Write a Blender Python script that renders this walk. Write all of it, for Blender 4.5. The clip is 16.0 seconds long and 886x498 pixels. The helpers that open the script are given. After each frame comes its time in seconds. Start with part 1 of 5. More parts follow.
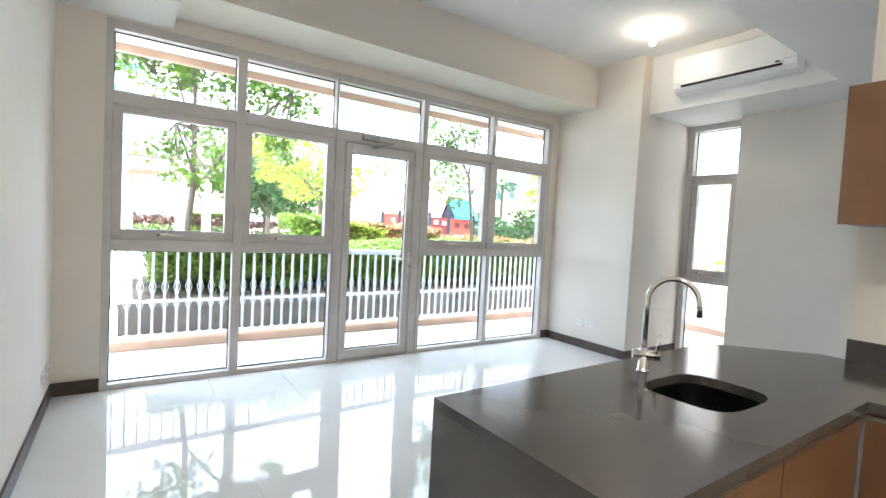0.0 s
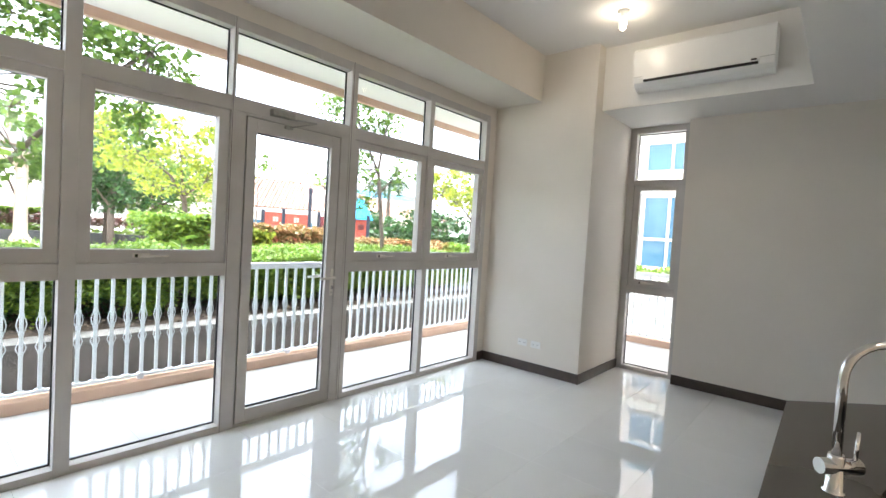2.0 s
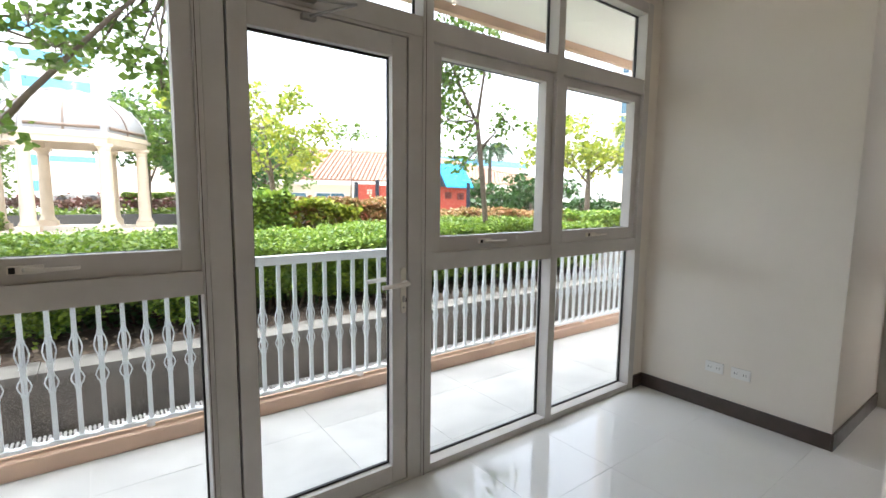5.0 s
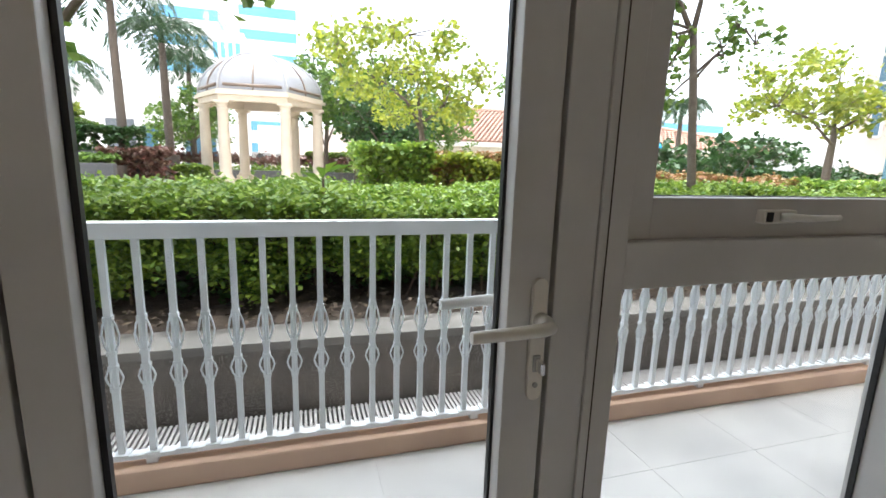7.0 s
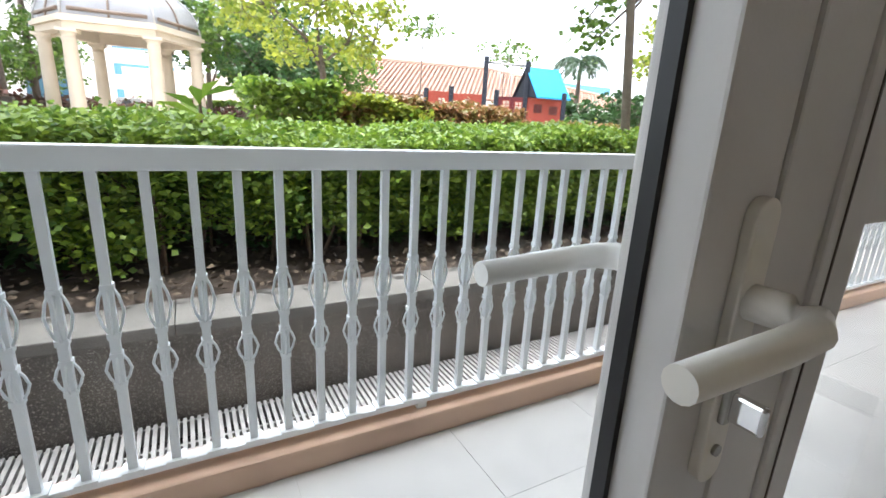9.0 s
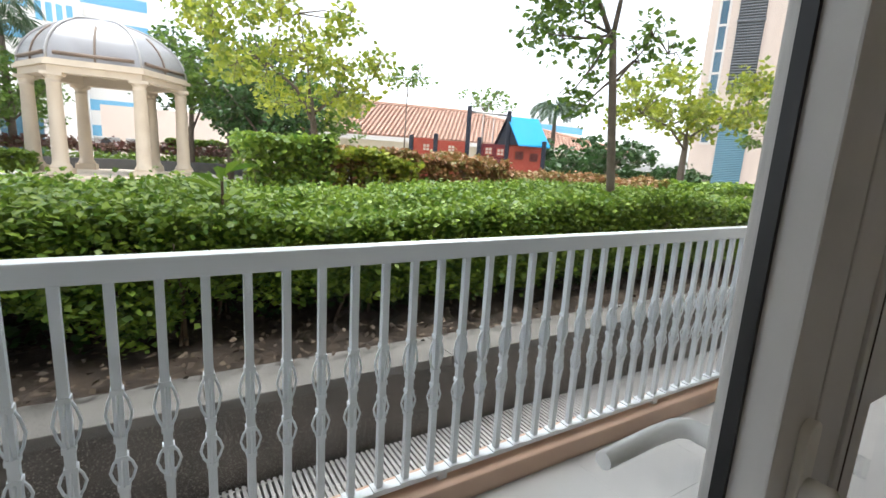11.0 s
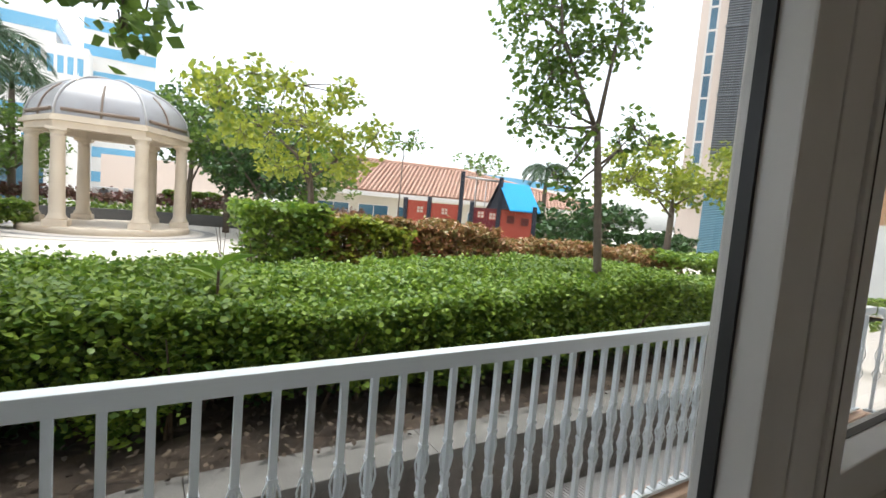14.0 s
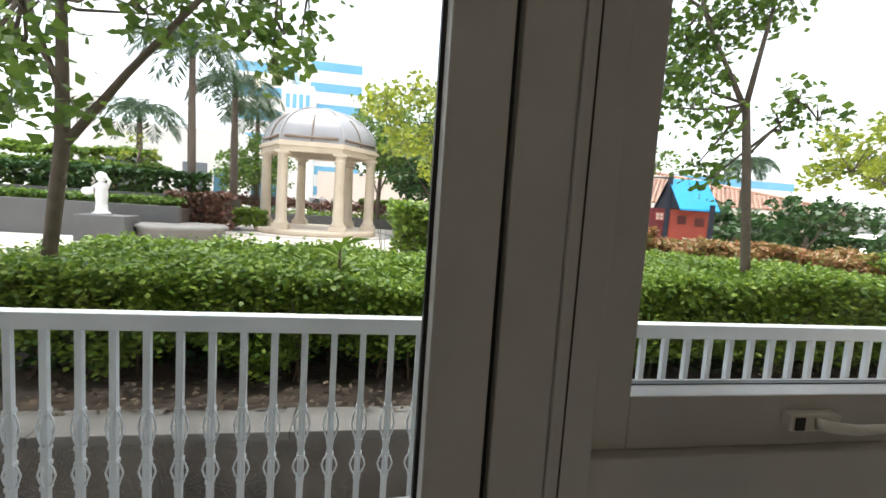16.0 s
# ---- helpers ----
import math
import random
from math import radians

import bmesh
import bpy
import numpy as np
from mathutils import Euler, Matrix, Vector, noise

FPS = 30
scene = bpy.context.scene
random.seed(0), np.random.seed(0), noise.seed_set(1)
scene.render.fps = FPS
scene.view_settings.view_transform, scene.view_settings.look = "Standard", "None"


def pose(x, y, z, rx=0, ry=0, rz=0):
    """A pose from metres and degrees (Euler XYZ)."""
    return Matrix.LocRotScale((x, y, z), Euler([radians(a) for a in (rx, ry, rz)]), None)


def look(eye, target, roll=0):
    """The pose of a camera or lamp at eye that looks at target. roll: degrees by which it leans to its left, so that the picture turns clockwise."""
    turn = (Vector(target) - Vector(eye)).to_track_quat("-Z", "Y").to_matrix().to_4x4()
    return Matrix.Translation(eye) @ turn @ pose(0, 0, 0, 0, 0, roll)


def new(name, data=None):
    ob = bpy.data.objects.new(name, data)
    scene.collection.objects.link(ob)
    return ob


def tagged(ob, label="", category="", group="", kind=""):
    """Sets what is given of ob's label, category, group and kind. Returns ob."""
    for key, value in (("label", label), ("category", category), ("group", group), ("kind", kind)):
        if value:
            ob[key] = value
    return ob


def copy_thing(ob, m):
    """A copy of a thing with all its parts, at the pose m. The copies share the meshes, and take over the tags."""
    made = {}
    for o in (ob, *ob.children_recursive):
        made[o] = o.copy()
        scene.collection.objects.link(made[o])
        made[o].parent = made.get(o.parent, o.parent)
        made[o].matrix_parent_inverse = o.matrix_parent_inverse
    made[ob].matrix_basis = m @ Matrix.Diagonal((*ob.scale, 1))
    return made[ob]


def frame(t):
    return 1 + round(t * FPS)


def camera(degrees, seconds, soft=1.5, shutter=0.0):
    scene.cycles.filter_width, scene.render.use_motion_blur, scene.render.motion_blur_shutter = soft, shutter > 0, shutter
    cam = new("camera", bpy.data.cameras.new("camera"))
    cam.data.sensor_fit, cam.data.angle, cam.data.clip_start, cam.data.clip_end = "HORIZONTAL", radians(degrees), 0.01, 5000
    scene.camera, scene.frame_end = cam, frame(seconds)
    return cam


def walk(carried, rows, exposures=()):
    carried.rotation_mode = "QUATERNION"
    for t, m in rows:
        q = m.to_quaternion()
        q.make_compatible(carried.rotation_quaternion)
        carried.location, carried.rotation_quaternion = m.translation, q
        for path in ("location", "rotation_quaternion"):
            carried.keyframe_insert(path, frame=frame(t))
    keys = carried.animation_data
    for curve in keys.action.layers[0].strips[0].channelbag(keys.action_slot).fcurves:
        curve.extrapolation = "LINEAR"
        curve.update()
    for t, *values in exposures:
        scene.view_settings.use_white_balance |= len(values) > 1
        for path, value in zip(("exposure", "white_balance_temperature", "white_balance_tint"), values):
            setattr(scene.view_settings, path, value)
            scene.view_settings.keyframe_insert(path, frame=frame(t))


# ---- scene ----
cam = camera(87.1, 16.0)
PATH = [
    (0, (0.056, -0.073, 1.433), (1.177, 1.581, 1.343), 3.1),
    (0.5, (0.071, 0.211, 1.421), (1.211, 1.852, 1.341), 3.3),
    (1, (0.119, 0.494, 1.443), (1.345, 2.072, 1.366), 3.3),
    (1.5, (0.183, 0.844, 1.471), (1.568, 2.285, 1.397), 3.4),
    (2, (0.273, 1.142, 1.501), (1.786, 2.449, 1.432), 3.4),
    (2.5, (0.396, 1.41, 1.509), (1.96, 2.655, 1.443), 3.3),
    (3, (0.533, 1.639, 1.525), (2.105, 2.873, 1.439), 3.3),
    (3.2, (0.59, 1.723, 1.535), (2.148, 2.972, 1.428), 3.2),
    (5.3, (1.581, 2.628, 1.48), (2.643, 4.306, 1.243), 0.4),
    (5.5, (1.683, 2.764, 1.467), (2.648, 4.497, 1.215), 0.3),
    (6, (1.909, 3.089, 1.426), (2.65, 4.922, 1.125), 0.1),
    (6.5, (2.102, 3.404, 1.399), (2.705, 5.279, 1.052), 0.5),
    (7, (2.233, 3.687, 1.346), (2.806, 5.566, 0.971), 1.8),
    (7.5, (2.292, 3.951, 1.258), (2.934, 5.795, 0.825), 3.6),
    (8, (2.304, 4.103, 1.183), (3.09, 5.87, 0.673), 4.7),
    (8.2, (2.307, 4.139, 1.159), (3.13, 5.883, 0.63), 4.5),
    (10.3, (2.168, 4.265, 1.306), (3.221, 5.891, 0.81), 2.0),
    (10.5, (2.144, 4.255, 1.329), (3.191, 5.894, 0.864), 2.3),
    (11, (2.084, 4.237, 1.382), (3.115, 5.907, 1.001), 3.4),
    (11.5, (2.036, 4.242, 1.422), (3.068, 5.924, 1.093), 4.3),
    (12, (1.999, 4.249, 1.468), (3.035, 5.935, 1.18), 4.9),
    (12.5, (1.991, 4.252, 1.517), (3.032, 5.942, 1.267), 5.3),
    (13, (2.003, 4.243, 1.561), (3.053, 5.931, 1.345), 5.3),
    (13.5, (2.023, 4.226, 1.598), (3.082, 5.912, 1.411), 5.1),
    (14, (2.058, 4.203, 1.616), (3.12, 5.89, 1.456), 4.8),
    (14.5, (2.118, 4.134, 1.628), (3.134, 5.851, 1.485), 4.6),
    (15, (2.244, 4.051, 1.609), (3.079, 5.862, 1.458), 4.1),
    (15.5, (2.379, 3.959, 1.558), (2.969, 5.864, 1.398), 4.5),
    (16, (2.477, 3.836, 1.549), (2.84, 5.794, 1.358), 3.8),
]
EXPOSURES = [(0.0, 4.0, 5650, 10), (1.5, 3.6, 5850, 11), (3.0, 3.35, 6200, 11), (5.5, 2.75, 6250, 12), (7.0, 2.45, 6200, 12), (8.0, 2.7, 6150, 13), (10.5, 2.0, 6300, 12), (12.5, 1.75, 6350, 12), (14.5, 1.65, 6400, 11), (16.0, 1.9, 6450, 11)]
walk(cam, [(t, look(eye, target, roll)) for t, eye, target, roll in PATH], EXPOSURES)

# ---------------------------------------------------------------- world and light
world = bpy.data.worlds.new("world")
scene.world = world
world.use_nodes = True
wn, wl = world.node_tree.nodes, world.node_tree.links
sky = wn.new("ShaderNodeTexSky")
sky.sky_type, sky.sun_disc = "NISHITA", False
sky.sun_elevation, sky.sun_rotation = radians(84), radians(340)
sky.air_density, sky.dust_density, sky.ozone_density = 1.0, 2.0, 1.0
cloud = wn.new("ShaderNodeHueSaturation")
cloud.inputs["Saturation"].default_value = 0.30
wl.new(sky.outputs[0], cloud.inputs["Color"])
wl.new(cloud.outputs[0], wn["Background"].inputs[0])
wn["Background"].inputs[1].default_value = 0.135
sun = new("sun", bpy.data.lights.new("sun", "SUN"))
sun.data.energy, sun.data.angle, sun.data.color = 1.15, radians(45), (1.0, 0.98, 0.95)
sun.matrix_world = look((0, 0, 0), (0.30, -0.85, -8.5))

# ---------------------------------------------------------------- materials
def mat(name, color, rough=0.5, metal=0.0, var=0.0, scale=6.0, bump=0.0, bscale=80.0, color2=None, island=False, rand=0.0, spec=0.5, coat=0.0, speck=None):
    m = bpy.data.materials.new(name)
    m.use_nodes = True
    n, l = m.node_tree.nodes, m.node_tree.links
    b = n["Principled BSDF"]
    b.inputs["Roughness"].default_value, b.inputs["Metallic"].default_value = rough, metal
    b.inputs["Specular IOR Level"].default_value, b.inputs["Coat Weight"].default_value = spec, coat
    co = n.new("ShaderNodeTexCoord")
    geo = n.new("ShaderNodeNewGeometry")
    c2 = color2 or tuple(max(0, c * (1 - var)) for c in color)
    no = n.new("ShaderNodeTexNoise")
    no.inputs["Scale"].default_value, no.inputs["Detail"].default_value, no.inputs["Roughness"].default_value = scale, 6, 0.6
    l.new(geo.outputs["Position"], no.inputs["Vector"])
    mx = n.new("ShaderNodeMix")
    mx.data_type = "RGBA"
    mx.inputs["A"].default_value, mx.inputs["B"].default_value = (*color, 1), (*c2, 1)
    rp = n.new("ShaderNodeMapRange")
    rp.inputs["From Min"].default_value, rp.inputs["From Max"].default_value = 0.35, 0.7
    src = no.outputs["Fac"]
    if island:
        src = geo.outputs["Random Per Island"]
        rp.inputs["From Min"].default_value, rp.inputs["From Max"].default_value = 0.0, 1.0
    l.new(src, rp.inputs["Value"])
    l.new(rp.outputs["Result"], mx.inputs["Factor"])
    out = mx.outputs["Result"]
    if speck:
        vo = n.new("ShaderNodeTexVoronoi")
        vo.inputs["Scale"].default_value = speck[0]
        l.new(geo.outputs["Position"], vo.inputs["Vector"])
        m3 = n.new("ShaderNodeMix")
        m3.data_type = "RGBA"
        m3.inputs["B"].default_value = (*speck[1], 1)
        s2 = n.new("ShaderNodeMapRange")
        s2.inputs["From Min"].default_value, s2.inputs["From Max"].default_value = speck[2], speck[2] * 0.6
        l.new(vo.outputs["Distance"], s2.inputs["Value"])
        l.new(s2.outputs["Result"], m3.inputs["Factor"])
        l.new(out, m3.inputs["A"])
        out = m3.outputs["Result"]
    if rand:
        oi = n.new("ShaderNodeObjectInfo")
        hs = n.new("ShaderNodeHueSaturation")
        mr = n.new("ShaderNodeMapRange")
        mr.inputs["To Min"].default_value, mr.inputs["To Max"].default_value = 1 - rand, 1 + rand
        l.new(oi.outputs["Random"], mr.inputs["Value"])
        l.new(mr.outputs["Result"], hs.inputs["Value"])
        l.new(out, hs.inputs["Color"])
        out = hs.outputs["Color"]
    l.new(out, b.inputs["Base Color"])
    n2 = n.new("ShaderNodeTexNoise")
    n2.inputs["Scale"].default_value, n2.inputs["Detail"].default_value = bscale, 4
    l.new(geo.outputs["Position"], n2.inputs["Vector"])
    if bump:
        bp = n.new("ShaderNodeBump")
        bp.inputs["Strength"].default_value, bp.inputs["Distance"].default_value = bump, 0.01
        l.new(n2.outputs["Fac"], bp.inputs["Height"])
        l.new(bp.outputs["Normal"], b.inputs["Normal"])
    if rough < 0.9:
        rr = n.new("ShaderNodeMapRange")
        rr.inputs["To Min"].default_value, rr.inputs["To Max"].default_value = rough * 0.85, min(1, rough * 1.2)
        l.new(no.outputs["Fac"], rr.inputs["Value"])
        l.new(rr.outputs["Result"], b.inputs["Roughness"])
    return m


def leaf_mat(name, a, b2, through_light=0.35, rough=0.4):
    m = mat(name, a, rough, color2=b2, island=True)
    n, l = m.node_tree.nodes, m.node_tree.links
    b = n["Principled BSDF"]
    tr = n.new("ShaderNodeBsdfTranslucent")
    mixs = n.new("ShaderNodeMixShader")
    mixs.inputs["Fac"].default_value = through_light
    col = b.inputs["Base Color"].links[0].from_socket
    l.new(col, tr.inputs["Color"])
    l.new(b.outputs[0], mixs.inputs[1])
    l.new(tr.outputs[0], mixs.inputs[2])
    l.new(mixs.outputs[0], n["Material Output"].inputs["Surface"])
    return m


def glass_mat(name, tint=(0.97, 0.985, 0.98)):
    m = bpy.data.materials.new(name)
    m.use_nodes = True
    n, l = m.node_tree.nodes, m.node_tree.links
    tr, gl, lw, mx = n.new("ShaderNodeBsdfTransparent"), n.new("ShaderNodeBsdfGlossy"), n.new("ShaderNodeLayerWeight"), n.new("ShaderNodeMixShader")
    pw, ad = n.new("ShaderNodeMath"), n.new("ShaderNodeMath")
    pw.operation, ad.operation, ad.use_clamp = "POWER", "MULTIPLY_ADD", True
    pw.inputs[1].default_value = 5.0
    ad.inputs[1].default_value, ad.inputs[2].default_value = 0.6, 0.022
    tr.inputs["Color"].default_value = (*tint, 1)
    gl.inputs["Roughness"].default_value = 0.0
    lw.inputs["Blend"].default_value = 0.5
    l.new(lw.outputs["Facing"], pw.inputs[0])
    l.new(pw.outputs[0], ad.inputs[0])
    l.new(ad.outputs[0], mx.inputs["Fac"])
    l.new(tr.outputs[0], mx.inputs[1])
    l.new(gl.outputs[0], mx.inputs[2])
    l.new(mx.outputs[0], n["Material Output"].inputs["Surface"])
    return m


def glow(name, color, power):
    m = bpy.data.materials.new(name)
    m.use_nodes = True
    b = m.node_tree.nodes["Principled BSDF"]
    b.inputs["Emission Color"].default_value, b.inputs["Emission Strength"].default_value = (*color, 1), power
    return m


M_WALL = mat("cream_wall_paint", (0.76, 0.705, 0.63), 0.55, var=0.05, scale=1.3, bump=0.05, bscale=220)
M_CEIL = mat("white_ceiling_paint", (0.80, 0.78, 0.75), 0.8, var=0.04, scale=0.9, bump=0.03, bscale=160)
M_TILE = mat("polished_white_tile", (0.80, 0.80, 0.79), 0.035, var=0.05, scale=1.1, rand=0.012, spec=0.75, bump=0.006, bscale=3.0)
M_GROUT = mat("pale_grout", (0.70, 0.69, 0.67), 0.8, var=0.2, scale=9)
M_SKIRT = mat("dark_brown_skirting", (0.060, 0.042, 0.034), 0.35, var=0.3, scale=14)
M_ALU = mat("white_powder_coat", (0.60, 0.575, 0.55), 0.38, var=0.13, scale=3.2, bump=0.03, bscale=260)
M_GASK = mat("black_rubber", (0.008, 0.008, 0.009), 0.45)
M_GLASS = glass_mat("clear_glass")
M_PLASTIC = mat("white_plastic", (0.80, 0.79, 0.77), 0.3, var=0.03)
M_LEVER = mat("cream_lever", (0.74, 0.70, 0.63), 0.3, var=0.06, scale=30)
M_CHROME = mat("chrome", (0.75, 0.75, 0.76), 0.07, 1.0)
M_STEEL = mat("dull_steel", (0.45, 0.44, 0.42), 0.35, 1.0, var=0.2, scale=60)
M_QUARTZ = mat("grey_quartz", (0.085, 0.078, 0.072), 0.13, var=0.12, scale=3, speck=(420, (0.24, 0.23, 0.22), 0.22), spec=0.6)
M_SINK = mat("brushed_sink_steel", (0.03, 0.03, 0.03), 0.5, 1.0, var=0.2, scale=40)
M_WOOD = mat("brown_laminate", (0.21, 0.115, 0.062), 0.35, color2=(0.155, 0.08, 0.042), scale=2.2, bump=0.02)
M_DARKWOOD = mat("dark_edge", (0.10, 0.045, 0.028), 0.4, var=0.2)
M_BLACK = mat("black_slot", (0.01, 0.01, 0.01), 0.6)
M_RAIL = mat("white_gloss_paint", (0.74, 0.78, 0.81), 0.3, var=0.06, scale=8, bump=0.04, bscale=120)
M_CURB = mat("peach_kerb_paint", (0.58, 0.40, 0.29), 0.6, color2=(0.46, 0.31, 0.23), scale=3.5, bump=0.1)
M_TERR = mat("grey_terrace_tile", (0.60, 0.60, 0.59), 0.35, color2=(0.47, 0.475, 0.475), scale=2.4, rand=0.05, bump=0.04, bscale=60)
M_WASH = mat("pebble_washout", (0.20, 0.18, 0.16), 0.85, color2=(0.10, 0.092, 0.085), scale=3.0, bump=0.5, bscale=130, speck=(95, (0.40, 0.37, 0.33), 0.34))
M_SLAB = mat("concrete_coping", (0.23, 0.218, 0.20), 0.85, color2=(0.14, 0.133, 0.122), scale=4, bump=0.25, bscale=70)
M_GRAT = mat("white_grating", (0.46, 0.45, 0.44), 0.55, var=0.25, scale=20)
M_SOIL = mat("dry_soil", (0.085, 0.062, 0.045), 0.95, color2=(0.035, 0.026, 0.02), scale=5, bump=0.8, bscale=25)
M_LITTER = mat("dry_leaves", (0.15, 0.11, 0.075), 0.8, color2=(0.045, 0.032, 0.022), island=True)
M_BARK = mat("grey_bark", (0.17, 0.135, 0.105), 0.9, color2=(0.09, 0.068, 0.052), scale=18, bump=0.6, bscale=45)
M_TWIG = mat("twig_bark", (0.14, 0.095, 0.06), 0.9, var=0.4, scale=30)
M_L_HEDGE = leaf_mat("hedge_leaf", (0.31, 0.43, 0.05), (0.085, 0.18, 0.028), 0.32)
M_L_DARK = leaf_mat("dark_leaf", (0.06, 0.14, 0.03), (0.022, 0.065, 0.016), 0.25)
M_L_FRONT = leaf_mat("tree_leaf", (0.20, 0.31, 0.05), (0.07, 0.145, 0.025), 0.45)
M_L_YEL = leaf_mat("yellow_green_leaf", (0.44, 0.47, 0.05), (0.15, 0.23, 0.035), 0.45)
M_L_RED = leaf_mat("copper_leaf", (0.44, 0.20, 0.10), (0.20, 0.20, 0.05), 0.3)
M_L_PURP = leaf_mat("maroon_leaf", (0.20, 0.07, 0.06), (0.12, 0.09, 0.05), 0.25)
M_L_PALM = leaf_mat("palm_leaf", (0.055, 0.115, 0.04), (0.025, 0.06, 0.022), 0.2)
M_GREYP = mat("grey_paving", (0.30, 0.285, 0.27), 0.7, var=0.15, scale=2.0, bump=0.08)
M_PAVE = mat("cream_paving", (0.62, 0.57, 0.50), 0.7, color2=(0.52, 0.48, 0.43), scale=1.2, bump=0.08)
M_STONE = mat("cream_stone", (0.70, 0.60, 0.47), 0.65, color2=(0.60, 0.50, 0.38), scale=2.2, bump=0.08, bscale=60)
M_DOME = mat("smoky_dome_sheet", (0.36, 0.36, 0.37), 0.25, color2=(0.28, 0.27, 0.27), scale=1.0, spec=0.6)
M_DOMEB = mat("brown_dome_band", (0.22, 0.16, 0.12), 0.5, var=0.2)
M_STATUE = mat("white_statue_stone", (0.74, 0.73, 0.71), 0.7, var=0.12, scale=7)
M_GREYW = mat("grey_planter_paint", (0.12, 0.118, 0.115), 0.75, var=0.2, scale=1.6)
M_RED = mat("red_panel", (0.42, 0.075, 0.045), 0.5, var=0.15, scale=3)
M_MAROON = mat("maroon_panel", (0.16, 0.02, 0.025), 0.5, var=0.15)
M_NAVY = mat("dark_navy_post", (0.025, 0.03, 0.045), 0.5, var=0.2)
M_BLUE = mat("bright_blue_roof", (0.02, 0.36, 0.72), 0.4, var=0.06)
M_YELLOW = mat("yellow_slide", (0.65, 0.40, 0.05), 0.4)
M_CREAM = mat("cream_facade", (0.66, 0.61, 0.50), 0.8, var=0.08, scale=0.6)
M_PINK = mat("pale_pink_facade", (0.72, 0.61, 0.53), 0.8, var=0.05, scale=0.4)
M_ORANGE = mat("orange_facade", (0.52, 0.30, 0.17), 0.8, var=0.1, scale=0.6)
M_WHITEB = mat("white_facade", (0.74, 0.72, 0.68), 0.8, var=0.07, scale=0.3)
M_ROOFT = mat("terracotta_tile", (0.56, 0.36, 0.27), 0.75, color2=(0.44, 0.26, 0.19), island=True)
M_WINB = mat("blue_window_glass", (0.05, 0.12, 0.18), 0.08, spec=0.5, color2=(0.10, 0.20, 0.27), scale=0.35)
M_BAND = mat("sky_blue_band", (0.16, 0.42, 0.62), 0.25, var=0.15, scale=0.2)
M_LOUV = mat("grey_blue_louvre", (0.14, 0.155, 0.17), 0.5, var=0.1)
M_LOUVB = mat("teal_shutter", (0.16, 0.33, 0.42), 0.5, var=0.1)
M_BULB = glow("lit_bulb", (1.0, 0.82, 0.58), 4.0)

# ---------------------------------------------------------------- builders
def bx(bm, x0, x1, y0, y1, z0, z1, m=None):
    vs = [bm.verts.new(Vector((x, y, z)) if m is None else m @ Vector((x, y, z))) for z in (z0, z1) for y in (y0, y1) for x in (x0, x1)]
    for f in ((0, 2, 3, 1), (4, 5, 7, 6), (0, 1, 5, 4), (2, 6, 7, 3), (0, 4, 6, 2), (1, 3, 7, 5)):
        bm.faces.new([vs[i] for i in f])
    return bm


def tube(bm, pts, radii, sides=8, cap=True):
    pts = [Vector(p) for p in pts]
    if not isinstance(radii, (list, tuple)):
        radii = [radii] * len(pts)
    rings, ref = [], Vector((0.37, 0.91, 0.17))
    for i, p in enumerate(pts):
        d = (pts[min(i + 1, len(pts) - 1)] - pts[max(i - 1, 0)]).normalized()
        u = d.cross(ref if abs(d.dot(ref)) < 0.95 else Vector((1, 0, 0))).normalized()
        v = d.cross(u)
        rings.append([bm.verts.new(p + radii[i] * (math.cos(a) * u + math.sin(a) * v)) for a in (2 * math.pi * k / sides for k in range(sides))])
    for a, b in zip(rings, rings[1:]):
        for k in range(sides):
            bm.faces.new((a[k], a[(k + 1) % sides], b[(k + 1) % sides], b[k])).smooth = True
    if cap:
        bm.faces.new(rings[0][::-1])
        bm.faces.new(rings[-1])
    return bm


def lathe(bm, prof, sides=20, c=(0, 0), smooth=True, turn=0.0):
    rings = [[bm.verts.new((c[0] + r * math.cos(turn + 2 * math.pi * k / sides), c[1] + r * math.sin(turn + 2 * math.pi * k / sides), z)) for k in range(sides)] for r, z in prof]
    for a, b in zip(rings, rings[1:]):
        for k in range(sides):
            bm.faces.new((a[k], a[(k + 1) % sides], b[(k + 1) % sides], b[k])).smooth = smooth
    bm.faces.new(rings[0][::-1])
    bm.faces.new(rings[-1])
    return bm


def extrude_poly(bm, pts, z0, z1):
    lo, hi = [bm.verts.new((x, y, z0)) for x, y in pts], [bm.verts.new((x, y, z1)) for x, y in pts]
    bm.faces.new(lo[::-1])
    bm.faces.new(hi)
    for i in range(len(pts)):
        j = (i + 1) % len(pts)
        bm.faces.new((lo[i], lo[j], hi[j], hi[i]))
    return bm


def part(name, bm, material, parent=None, label="", bevel=0.0, kind=""):
    if bevel:
        bmesh.ops.bevel(bm, geom=list(bm.edges), offset=bevel, segments=2, affect="EDGES", profile=0.6)
    bmesh.ops.recalc_face_normals(bm, faces=bm.faces)
    me = bpy.data.meshes.new(name)
    bm.to_mesh(me)
    bm.free()
    me.materials.append(material)
    ob = new(name, me)
    ob.parent = parent
    return tagged(ob, label=label, kind=kind)


def box(name, material, parent, x0, x1, y0, y1, z0, z1, bevel=0.0, label="", kind=""):
    return part(name, bx(bmesh.new(), x0, x1, y0, y1, z0, z1), material, parent, label, bevel, kind)


def empty(name, label="", category="", group="", kind="", m=None):
    ob = new(name)
    if m is not None:
        ob.matrix_world = m
    return tagged(ob, label, category, group, kind)


